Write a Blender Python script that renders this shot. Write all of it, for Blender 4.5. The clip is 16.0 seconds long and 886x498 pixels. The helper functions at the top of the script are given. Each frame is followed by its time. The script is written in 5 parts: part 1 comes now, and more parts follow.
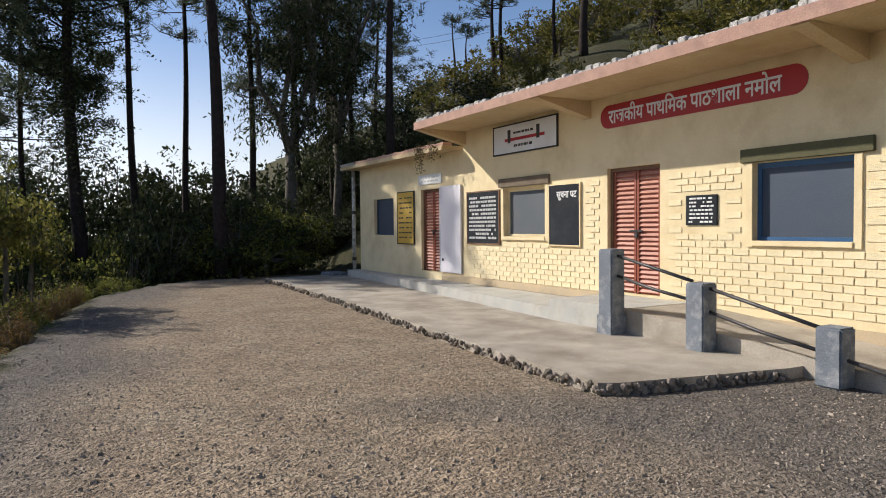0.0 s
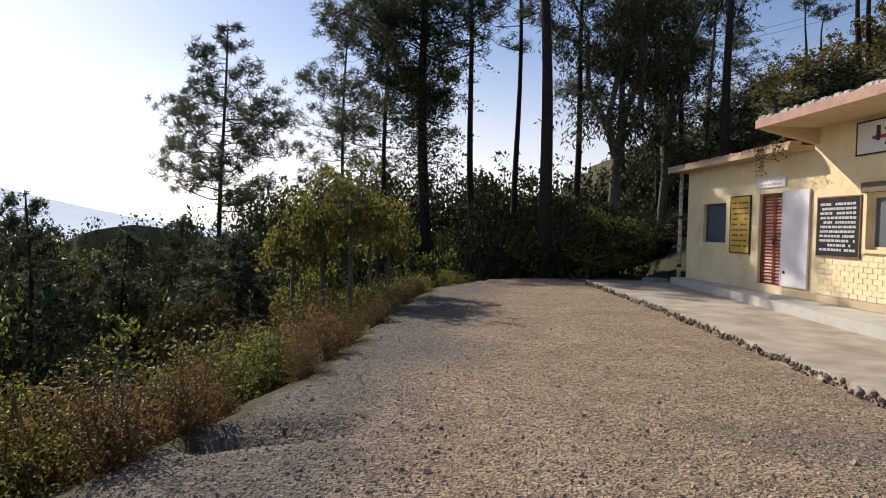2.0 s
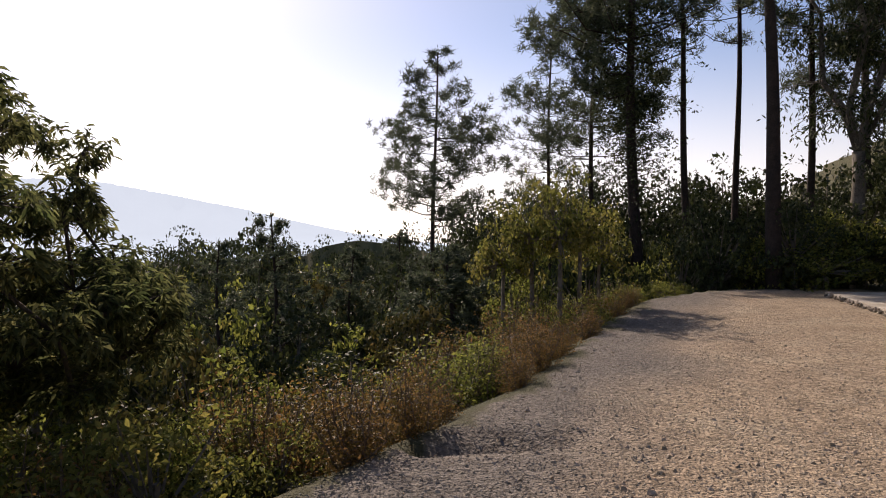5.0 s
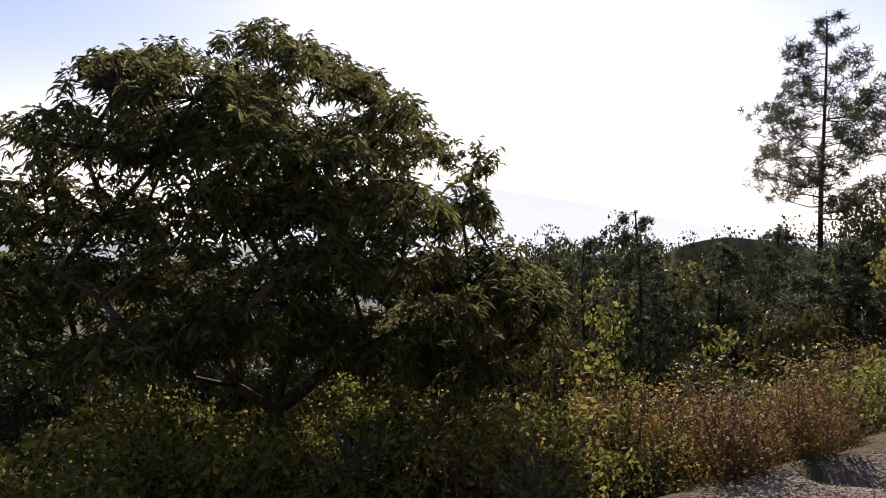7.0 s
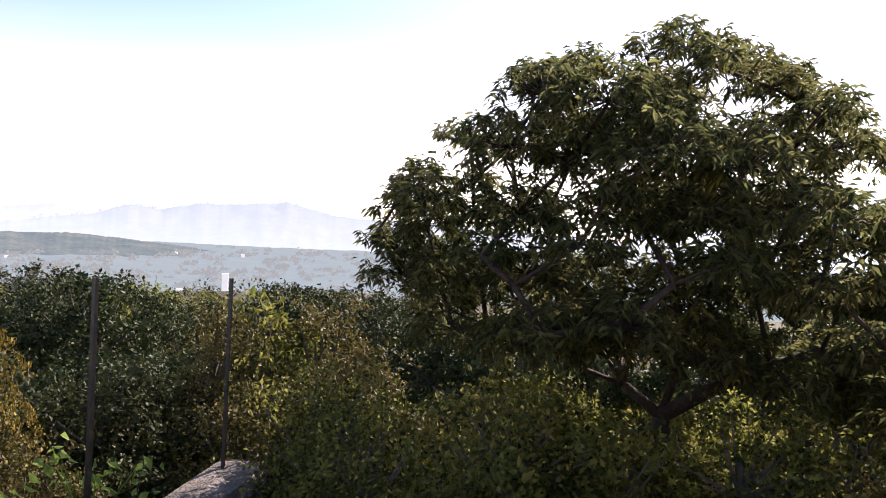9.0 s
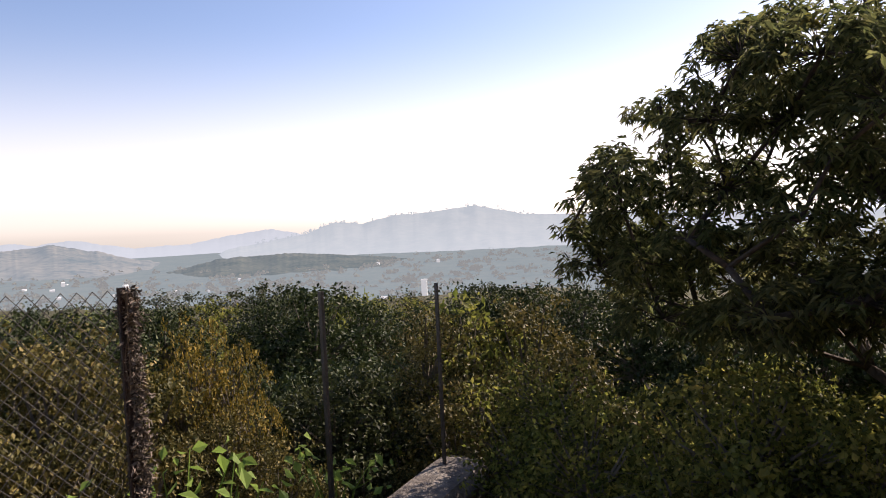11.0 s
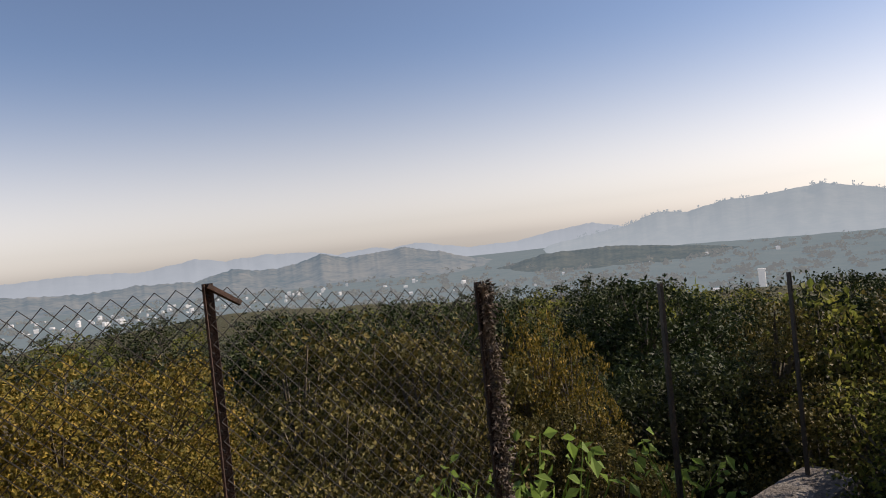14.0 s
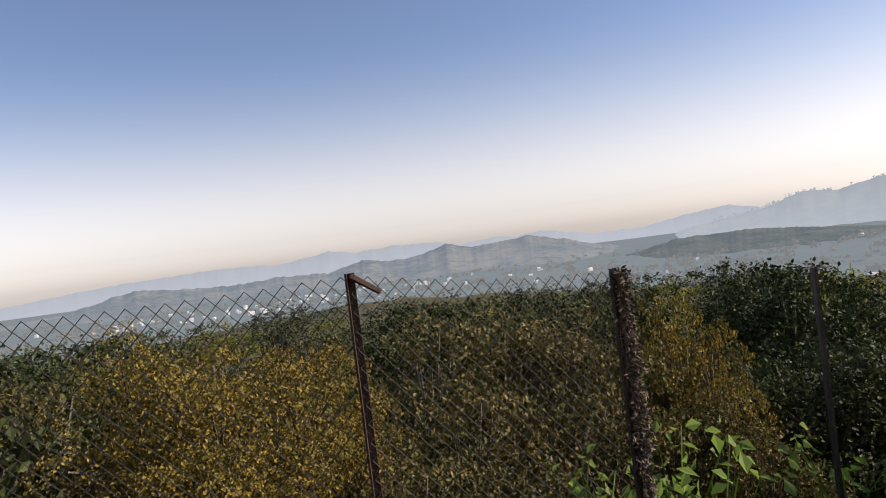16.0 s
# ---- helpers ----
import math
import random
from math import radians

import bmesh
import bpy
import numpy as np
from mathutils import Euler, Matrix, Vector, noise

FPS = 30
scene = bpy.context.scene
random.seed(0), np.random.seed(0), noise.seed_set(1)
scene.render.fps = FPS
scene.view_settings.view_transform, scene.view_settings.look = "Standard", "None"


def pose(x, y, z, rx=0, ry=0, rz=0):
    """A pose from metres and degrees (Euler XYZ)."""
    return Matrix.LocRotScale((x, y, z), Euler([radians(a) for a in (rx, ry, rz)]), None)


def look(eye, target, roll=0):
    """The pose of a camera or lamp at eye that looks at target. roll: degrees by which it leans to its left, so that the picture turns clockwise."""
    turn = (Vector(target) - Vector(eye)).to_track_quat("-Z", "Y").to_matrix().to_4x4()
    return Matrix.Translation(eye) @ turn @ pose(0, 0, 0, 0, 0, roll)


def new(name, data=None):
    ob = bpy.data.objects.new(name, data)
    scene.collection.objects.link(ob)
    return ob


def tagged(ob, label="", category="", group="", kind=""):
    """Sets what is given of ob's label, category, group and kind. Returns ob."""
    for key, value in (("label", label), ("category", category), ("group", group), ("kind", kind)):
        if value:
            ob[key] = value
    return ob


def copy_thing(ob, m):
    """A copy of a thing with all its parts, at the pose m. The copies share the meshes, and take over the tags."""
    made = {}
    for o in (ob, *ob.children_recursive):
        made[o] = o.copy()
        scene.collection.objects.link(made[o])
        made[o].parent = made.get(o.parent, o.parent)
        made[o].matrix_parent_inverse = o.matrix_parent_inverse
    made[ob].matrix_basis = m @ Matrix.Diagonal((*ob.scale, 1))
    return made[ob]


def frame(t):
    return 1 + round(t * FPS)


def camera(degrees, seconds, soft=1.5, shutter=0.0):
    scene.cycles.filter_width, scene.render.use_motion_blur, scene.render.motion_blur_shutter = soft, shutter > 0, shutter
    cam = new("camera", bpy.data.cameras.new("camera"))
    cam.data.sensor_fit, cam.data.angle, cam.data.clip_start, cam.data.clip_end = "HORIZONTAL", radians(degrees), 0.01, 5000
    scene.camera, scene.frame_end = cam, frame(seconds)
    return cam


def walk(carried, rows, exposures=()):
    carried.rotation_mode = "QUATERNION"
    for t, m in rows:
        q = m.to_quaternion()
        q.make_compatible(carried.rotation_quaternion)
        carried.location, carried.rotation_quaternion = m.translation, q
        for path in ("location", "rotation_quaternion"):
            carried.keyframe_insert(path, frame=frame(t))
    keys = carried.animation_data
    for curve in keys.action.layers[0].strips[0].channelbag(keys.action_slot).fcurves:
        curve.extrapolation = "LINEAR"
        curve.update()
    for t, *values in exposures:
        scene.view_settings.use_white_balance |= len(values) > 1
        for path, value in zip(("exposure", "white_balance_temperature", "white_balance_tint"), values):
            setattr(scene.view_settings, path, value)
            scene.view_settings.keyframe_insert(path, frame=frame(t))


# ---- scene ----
cam = camera(66.3, 16.0, soft=1.0)
PATH = [
    (0.0, pose(0.098, 0.174, 1.593, 88.11, 0.53, -29.53)),
    (0.5, pose(0.077, 0.184, 1.594, 86.13, 0.91, -22.75)),
    (1.0, pose(0.063, 0.190, 1.594, 85.52, -0.90, -18.24)),
    (1.5, pose(0.037, 0.196, 1.594, 88.97, -1.82, -10.74)),
    (2.0, pose(0.011, 0.200, 1.595, 88.17, -1.35, -3.05)),
    (2.5, pose(-0.011, 0.200, 1.595, 88.24, -0.77, 3.32)),
    (3.0, pose(-0.026, 0.198, 1.596, 88.31, -0.41, 7.42)),
    (3.5, pose(-0.036, 0.197, 1.596, 88.63, -0.32, 10.46)),
    (6.0, pose(-0.076, 0.185, 1.597, 89.56, 1.12, 22.62)),
    (6.5, pose(-0.107, 0.169, 1.598, 89.41, 1.55, 32.89)),
    (7.0, pose(-0.138, 0.145, 1.600, 88.89, 0.71, 44.02)),
    (7.5, pose(-0.159, 0.121, 1.601, 89.33, -2.11, 53.06)),
    (8.0, pose(-0.173, 0.101, 1.602, 90.66, -3.50, 59.70)),
    (8.5, pose(-0.184, 0.078, 1.603, 88.94, -3.65, 67.32)),
    (9.0, pose(-0.194, 0.050, 1.603, 88.15, -3.22, 75.72)),
    (11.5, pose(-0.199, -0.019, 1.605, 87.72, 3.54, 95.52)),
    (12.0, pose(-0.196, -0.040, 1.606, 88.09, 3.56, 101.38)),
    (12.5, pose(-0.190, -0.061, 1.606, 89.44, 3.44, 107.85)),
    (13.0, pose(-0.184, -0.078, 1.606, 89.04, 4.05, 112.88)),
    (13.5, pose(-0.181, -0.086, 1.606, 89.35, 4.38, 115.39)),
    (14.0, pose(-0.176, -0.094, 1.607, 89.16, 5.84, 118.13)),
    (14.5, pose(-0.169, -0.106, 1.607, 89.65, 5.97, 122.04)),
    (15.0, pose(-0.162, -0.117, 1.607, 89.98, 6.38, 125.71)),
    (15.5, pose(-0.162, -0.117, 1.607, 89.51, 6.50, 125.77)),
    (16.0, pose(-0.156, -0.125, 1.607, 89.40, 7.18, 128.66)),
]
EXPOSURE = [(0.0, 0.1, 6500, 11), (1.5, 0.12, 6900, 14), (3.5, 0.16, 7000, 18), (6.5, 0.35, 7800, 24), (7.5, 0.85, 7500, 25), (8.0, 1.3, 7300, 26), (8.5, 1.4, 7200, 26), (9.2, 1.35, 7200, 26), (11.5, 0.65, 7500, 22), (13.0, 0.36, 7450, 19), (14.0, 0.14, 7350, 18), (15.0, 0.16, 7250, 18), (16.0, 0.36, 7250, 19)]
walk(cam, PATH, EXPOSURE)

# ---- light ----
SUN_AZ, SUN_EL = 38.7, 33.7     # azimuth counted from +y towards -x
sky = bpy.data.worlds.new("sky")
scene.world = sky
sky.use_nodes = True
wn = sky.node_tree.nodes
sky_tex = wn.new("ShaderNodeTexSky")
sky_tex.sky_type = "NISHITA"
sky_tex.sun_disc = False
sky_tex.sun_elevation = radians(SUN_EL)
sky_tex.sun_rotation = radians(-SUN_AZ)
sky_tex.altitude = 2200
sky_tex.air_density = 1.0
sky_tex.dust_density = 3.6
sky_tex.ozone_density = 3.0
sky_dir = wn.new("ShaderNodeTexCoord")
sky_sep = wn.new("ShaderNodeSeparateXYZ")
sky.node_tree.links.new(sky_dir.outputs["Generated"], sky_sep.inputs[0])
sky_haze = wn.new("ShaderNodeMapRange")         # dusty air greys the sky towards the horizon
sky_haze.interpolation_type = "SMOOTHSTEP"
sky_haze.inputs["From Min"].default_value = 0.0
sky_haze.inputs["From Max"].default_value = 0.3
sky_haze.inputs["To Min"].default_value = 0.22
sky_haze.inputs["To Max"].default_value = 1.0
sky.node_tree.links.new(sky_sep.outputs["Z"], sky_haze.inputs["Value"])
sky_grey = wn.new("ShaderNodeHueSaturation")
sky.node_tree.links.new(sky_haze.outputs[0], sky_grey.inputs["Saturation"])
sky.node_tree.links.new(sky_tex.outputs[0], sky_grey.inputs["Color"])
sky.node_tree.links.new(sky_grey.outputs[0], wn["Background"].inputs[0])
wn["Background"].inputs[1].default_value = 0.125
sun = new("sun", bpy.data.lights.new("sun", "SUN"))
sun.data.energy = 5.0
sun.data.angle = radians(0.6)
sun.data.color = (1.0, 0.95, 0.87)
sa, se = radians(SUN_AZ), radians(SUN_EL)
sun.matrix_world = look((0, 0, 30), (math.sin(sa) * math.cos(se), -math.cos(sa) * math.cos(se), 30 - math.sin(se)))


# ---- materials ----
def mat(name, c1, c2=None, rough=0.8, scale=8.0, fine=60.0, bump=0.2, metal=0.0, spread=0.0, stain=None, stain_scale=1.2, stain_amt=0.5, translucent=None, island=False):
    """Two colours mixed by noise at two sizes, a bump, and an optional stain colour; spread varies each object or island."""
    m = bpy.data.materials.new(name)
    m.use_nodes = True
    t = m.node_tree
    n, l = t.nodes, t.links
    b = n["Principled BSDF"]
    b.inputs["Roughness"].default_value = rough
    b.inputs["Metallic"].default_value = metal
    if rough > 0.75:
        b.inputs["Specular IOR Level"].default_value = 0.25
    co = n.new("ShaderNodeTexCoord")
    c2 = c2 or tuple(v * 0.8 for v in c1)
    big = n.new("ShaderNodeTexNoise")
    big.inputs["Scale"].default_value = scale
    big.inputs["Detail"].default_value = 6
    small = n.new("ShaderNodeTexNoise")
    small.inputs["Scale"].default_value = fine
    small.inputs["Detail"].default_value = 3
    for x in (big, small):
        l.new(co.outputs["Object"], x.inputs["Vector"])
    add = n.new("ShaderNodeMath")
    add.operation = "ADD"
    l.new(big.outputs[0], add.inputs[0])
    l.new(small.outputs[0], add.inputs[1])
    ramp = n.new("ShaderNodeMapRange")
    ramp.inputs["From Min"].default_value = 0.75
    ramp.inputs["From Max"].default_value = 1.25
    l.new(add.outputs[0], ramp.inputs["Value"])
    mix = n.new("ShaderNodeMix")
    mix.data_type = "RGBA"
    mix.inputs["A"].default_value = (*c1, 1)
    mix.inputs["B"].default_value = (*c2, 1)
    l.new(ramp.outputs[0], mix.inputs["Factor"])
    col = mix.outputs["Result"]
    if stain:
        sn = n.new("ShaderNodeTexNoise")
        sn.inputs["Scale"].default_value = stain_scale
        sn.inputs["Detail"].default_value = 8
        sn.inputs["Roughness"].default_value = 0.65
        l.new(co.outputs["Object"], sn.inputs["Vector"])
        sr = n.new("ShaderNodeMapRange")
        sr.inputs["From Min"].default_value = 0.48
        sr.inputs["From Max"].default_value = 0.7
        sr.inputs["To Max"].default_value = stain_amt
        l.new(sn.outputs[0], sr.inputs["Value"])
        sm = n.new("ShaderNodeMix")
        sm.data_type = "RGBA"
        sm.inputs["B"].default_value = (*stain, 1)
        l.new(col, sm.inputs["A"])
        l.new(sr.outputs[0], sm.inputs["Factor"])
        col = sm.outputs["Result"]
    if spread:
        hs = n.new("ShaderNodeHueSaturation")
        if island:
            rnd = n.new("ShaderNodeNewGeometry").outputs["Random Per Island"]
        else:
            rnd = n.new("ShaderNodeObjectInfo").outputs["Random"]
        vr = n.new("ShaderNodeMapRange")
        vr.inputs["To Min"].default_value = 1 - spread
        vr.inputs["To Max"].default_value = 1 + spread
        l.new(rnd, vr.inputs["Value"])
        l.new(vr.outputs[0], hs.inputs["Value"])
        hr = n.new("ShaderNodeMapRange")
        hr.inputs["To Min"].default_value = 0.5 + 0.025 * spread
        hr.inputs["To Max"].default_value = 0.5 - 0.025 * spread
        l.new(rnd, hr.inputs["Value"])
        l.new(hr.outputs[0], hs.inputs["Hue"])
        l.new(col, hs.inputs["Color"])
        col = hs.outputs[0]
    l.new(col, b.inputs["Base Color"])
    if bump:
        bp = n.new("ShaderNodeBump")
        bp.inputs["Strength"].default_value = bump
        bp.inputs["Distance"].default_value = 0.02
        l.new(add.outputs[0], bp.inputs["Height"])
        l.new(bp.outputs[0], b.inputs["Normal"])
    if translucent:
        tr = n.new("ShaderNodeBsdfTranslucent")
        ms = n.new("ShaderNodeMixShader")
        ms.inputs[0].default_value = translucent
        l.new(col, tr.inputs[0])
        l.new(b.outputs[0], ms.inputs[1])
        l.new(tr.outputs[0], ms.inputs[2])
        l.new(ms.outputs[0], n["Material Output"].inputs[0])
    return m


def leaf_mat(name, c1, c2, spread=0.5, translucent=0.4):
    m = mat(name, c1, c2, rough=0.55, scale=1.5, fine=9, bump=0, spread=spread, translucent=translucent, island=True)
    m.node_tree.nodes["Principled BSDF"].inputs["Specular IOR Level"].default_value = 0.15
    return m


def haze_glow_mat(name, c1, c2, glow, amount, scale):
    """Distant slopes in a wooded colour, with haze painted as emission, stronger lower down."""
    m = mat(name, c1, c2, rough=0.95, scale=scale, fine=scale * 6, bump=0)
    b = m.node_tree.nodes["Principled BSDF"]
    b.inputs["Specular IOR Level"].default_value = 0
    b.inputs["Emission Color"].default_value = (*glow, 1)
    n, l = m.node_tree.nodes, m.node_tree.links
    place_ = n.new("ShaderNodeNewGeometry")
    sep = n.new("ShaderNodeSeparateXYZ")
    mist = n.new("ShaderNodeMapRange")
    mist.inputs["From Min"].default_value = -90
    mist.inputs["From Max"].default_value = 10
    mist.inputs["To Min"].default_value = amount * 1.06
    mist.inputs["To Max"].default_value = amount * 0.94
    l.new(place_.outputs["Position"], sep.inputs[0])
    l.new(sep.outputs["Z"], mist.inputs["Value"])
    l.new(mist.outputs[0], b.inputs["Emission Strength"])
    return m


M_CREAM = mat("cream_paint", (0.83, 0.69, 0.43), (0.76, 0.62, 0.37), scale=2.5, fine=40, bump=0.12, stain=(0.52, 0.37, 0.17), stain_scale=1.3, stain_amt=0.45)
M_BRICK = mat("cream_painted_brick", (0.86, 0.74, 0.49), (0.79, 0.66, 0.40), scale=6, fine=70, bump=0.3, spread=0.06, stain=(0.55, 0.38, 0.2), stain_scale=3, stain_amt=0.3)
M_BRICKS = mat("cream_painted_bricks_far", (0.86, 0.74, 0.49), (0.79, 0.66, 0.40), scale=6, fine=70, bump=0.3, spread=0.06, island=True)
# wall cream darkened, shade under the overhangs put into the paint
M_SOFFIT = mat("shade_darkened_cream", (0.58, 0.46, 0.29), (0.5, 0.37, 0.21), scale=2, fine=30, stain=(0.4, 0.27, 0.15), stain_amt=0.5)
M_PINK = mat("pink_fascia", (0.52, 0.32, 0.24), (0.42, 0.25, 0.19), scale=4, fine=40, bump=0.4, stain=(0.28, 0.18, 0.14), stain_scale=3, stain_amt=0.6)
M_WHITEWASH = mat("flaking_whitewash", (0.72, 0.70, 0.66), (0.35, 0.32, 0.28), scale=9, fine=60, bump=0.8, stain=(0.12, 0.1, 0.09), stain_scale=7, stain_amt=0.8)
M_ROOF = mat("roof_concrete", (0.3, 0.26, 0.22), (0.2, 0.17, 0.14), stain=(0.1, 0.09, 0.07))
M_CONC = mat("apron_concrete", (0.52, 0.46, 0.38), (0.29, 0.25, 0.195), scale=1.6, fine=90, bump=0.4, stain=(0.2, 0.165, 0.12), stain_scale=1.1, stain_amt=0.75)
M_PLINTH = mat("plinth_cement", (0.42, 0.42, 0.40), (0.52, 0.49, 0.42), scale=2, fine=70, bump=0.3, stain=(0.3, 0.27, 0.22), stain_scale=2.5)
M_GREYPAINT = mat("weathered_grey_paint", (0.20, 0.22, 0.245), (0.15, 0.165, 0.185), scale=3, fine=50, bump=0.3, stain=(0.48, 0.47, 0.45), stain_scale=7, stain_amt=0.6)
M_LEDGE = mat("ledge_stained_plaster", (0.62, 0.47, 0.28), (0.5, 0.4, 0.27), scale=2, fine=50, stain=(0.36, 0.3, 0.22))
M_STEEL = mat("dark_steel", (0.05, 0.05, 0.055), (0.09, 0.08, 0.075), rough=0.5, metal=0.6)
M_DOOR = mat("red_brown_door_paint", (0.30, 0.075, 0.035), (0.22, 0.05, 0.025), rough=0.5, scale=5, bump=0.15)
# slats paler than the door leaf: their sunlit gleam is put into the colour
M_SLAT = mat("sunlight_painted_slats", (0.52, 0.27, 0.20), (0.44, 0.20, 0.14), rough=0.35, scale=5, bump=0.1)
M_FRAME_BROWN = mat("brown_wood_frame", (0.22, 0.11, 0.05), (0.14, 0.07, 0.035), rough=0.6)
M_BLUE = mat("blue_window_paint", (0.03, 0.11, 0.24), (0.02, 0.08, 0.18), rough=0.5, scale=4, bump=0.1)
M_SHUTTER = mat("slate_blue_shutter", (0.035, 0.055, 0.085), (0.05, 0.065, 0.09), rough=0.55, scale=2, bump=0.1)
M_MESH = mat("grey_window_mesh", (0.095, 0.105, 0.115), (0.075, 0.09, 0.105), rough=0.6, scale=2, bump=0.1)
M_LINTEL = mat("bare_lintel_cement", (0.20, 0.15, 0.10), (0.13, 0.10, 0.07), scale=5, bump=0.4)
M_LINTEL_G = mat("dull_green_lintel", (0.13, 0.12, 0.06), (0.09, 0.085, 0.045), scale=5, bump=0.3)
M_BLACK = mat("blackboard_paint", (0.012, 0.014, 0.018), (0.02, 0.023, 0.028), rough=0.85, scale=3, stain=(0.05, 0.055, 0.06), stain_scale=2.5, stain_amt=0.4)
M_CHALK = mat("chalk_white", (0.6, 0.6, 0.58), (0.4, 0.4, 0.4), scale=20)
M_RED = mat("sign_red", (0.42, 0.012, 0.012), (0.34, 0.01, 0.012), rough=0.5, scale=3)
M_WHITE = mat("white_paint", (0.8, 0.8, 0.78), (0.7, 0.69, 0.66), rough=0.5, scale=3, stain=(0.6, 0.57, 0.52), stain_amt=0.3)
M_DOORWHITE = mat("white_door_panel", (0.80, 0.76, 0.78), (0.72, 0.68, 0.7), rough=0.4, scale=2, bump=0.05)
M_YELLOW = mat("mustard_board", (0.60, 0.38, 0.05), (0.52, 0.32, 0.04), rough=0.6, scale=3)
M_INK = mat("dark_lettering", (0.03, 0.025, 0.02), rough=0.6)
M_STONE = mat("retaining_wall_stone", (0.15, 0.13, 0.11), (0.08, 0.07, 0.062), scale=6, fine=40, bump=0.9, stain=(0.34, 0.31, 0.27), stain_scale=5)
M_GRAVEL = mat("gravel_chips", (0.36, 0.30, 0.23), (0.26, 0.215, 0.165), scale=12, spread=0.4, island=True)
M_BARK = mat("pine_bark", (0.052, 0.036, 0.028), (0.022, 0.017, 0.014), scale=6, fine=30, bump=1.0, rough=0.95)
M_BARK_GREY = mat("grey_bark", (0.17, 0.15, 0.12), (0.08, 0.065, 0.05), scale=5, fine=25, bump=0.7, rough=0.95)
M_BARK_DUSK = mat("brown_grey_bark", (0.075, 0.058, 0.045), (0.04, 0.032, 0.026), scale=7, fine=35, bump=0.7, rough=0.95)
M_TWIG = mat("twig_bark", (0.16, 0.12, 0.085), (0.09, 0.065, 0.045), scale=8)
M_DRY = mat("dry_twigs", (0.32, 0.27, 0.21), (0.2, 0.16, 0.12), scale=8)
L_MANGO = leaf_mat("broad_green_leaves", (0.075, 0.098, 0.036), (0.14, 0.135, 0.055), 0.6, 0.6)
L_PINE = leaf_mat("pine_needles", (0.065, 0.085, 0.05), (0.09, 0.105, 0.062), 0.4, 0.4)
L_BUSH = leaf_mat("bush_leaves", (0.105, 0.135, 0.028), (0.18, 0.17, 0.042), 0.8, 0.58)
L_YELLOW = leaf_mat("yellowing_leaves", (0.235, 0.172, 0.03), (0.115, 0.1, 0.024), 0.75, 0.25)
L_BROWN = leaf_mat("dry_brown_leaves", (0.19, 0.11, 0.035), (0.14, 0.105, 0.035), 0.7, 0.4)
L_OLIVE = leaf_mat("olive_leaves", (0.055, 0.06, 0.018), (0.13, 0.10, 0.03), 0.75, 0.2)
L_OLIVE_PALE = leaf_mat("pale_olive_leaves", (0.14, 0.115, 0.034), (0.07, 0.072, 0.022), 0.75, 0.22)
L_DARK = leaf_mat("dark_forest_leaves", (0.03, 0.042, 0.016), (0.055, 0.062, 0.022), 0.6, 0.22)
L_HILL = leaf_mat("hillside_leaves", (0.10, 0.11, 0.025), (0.17, 0.135, 0.035), 0.5, 0.4)
L_GREEN = leaf_mat("deep_green_leaves", (0.022, 0.038, 0.012), (0.055, 0.07, 0.022), 0.6, 0.15)
L_SAP = leaf_mat("sapling_leaves", (0.125, 0.15, 0.034), (0.2, 0.17, 0.045), 0.6, 0.5)
L_VINE = leaf_mat("fresh_green_leaves", (0.16, 0.26, 0.05), (0.2, 0.28, 0.07), 0.3, 0.45)
L_FAR = leaf_mat("far_wood_leaves", (0.06, 0.075, 0.05), (0.085, 0.095, 0.06), 0.5, 0.2)


# ---- builders ----
def part(name, bm, material, parent=None, label=""):
    me = bpy.data.meshes.new(name)
    bm.to_mesh(me)
    bm.free()
    me.materials.append(material)
    ob = new(name, me)
    if parent:
        ob.parent = parent
    return tagged(ob, label)


def raw(name, verts, faces, material, parent=None, label="", smooth=False):
    me = bpy.data.meshes.new(name)
    me.from_pydata(verts if isinstance(verts, list) else verts.tolist(), [], faces if isinstance(faces, list) else faces.tolist())
    me.materials.append(material)
    if smooth:
        me.polygons.foreach_set("use_smooth", [True] * len(me.polygons))
    ob = new(name, me)
    if parent:
        ob.parent = parent
    return tagged(ob, label)


def thing(name, label, category, group="", at=(0, 0, 0), kind=""):
    ob = new(name)
    ob.empty_display_size = 0.2
    ob.location = at
    return tagged(ob, label, category, group, kind)


def box(bm, x0, x1, y0, y1, z0, z1, bevel=0.0):
    vs = [bm.verts.new(p) for p in ((x0, y0, z0), (x1, y0, z0), (x1, y1, z0), (x0, y1, z0), (x0, y0, z1), (x1, y0, z1), (x1, y1, z1), (x0, y1, z1))]
    fs = [bm.faces.new([vs[i] for i in f]) for f in ((3, 2, 1, 0), (4, 5, 6, 7), (0, 1, 5, 4), (1, 2, 6, 5), (2, 3, 7, 6), (3, 0, 4, 7))]
    if bevel:
        bmesh.ops.bevel(bm, geom=list({e for f in fs for e in f.edges}), offset=bevel, segments=2, affect="EDGES")
    return bm


def bx(x0, x1, y0, y1, z0, z1, bevel=0.0):
    return box(bmesh.new(), x0, x1, y0, y1, z0, z1, bevel)


def prism(points, z0, z1):
    """A flat-topped block over a plan of points; z1 may be a function of x, y."""
    bm = bmesh.new()
    top = z1 if callable(z1) else (lambda x, y: z1)
    a = [bm.verts.new((x, y, z0)) for x, y in points]
    b = [bm.verts.new((x, y, top(x, y))) for x, y in points]
    bm.faces.new(a[::-1])
    bm.faces.new(b)
    n = len(points)
    for i in range(n):
        bm.faces.new((a[i], a[(i + 1) % n], b[(i + 1) % n], b[i]))
    bmesh.ops.recalc_face_normals(bm, faces=bm.faces)
    return bm


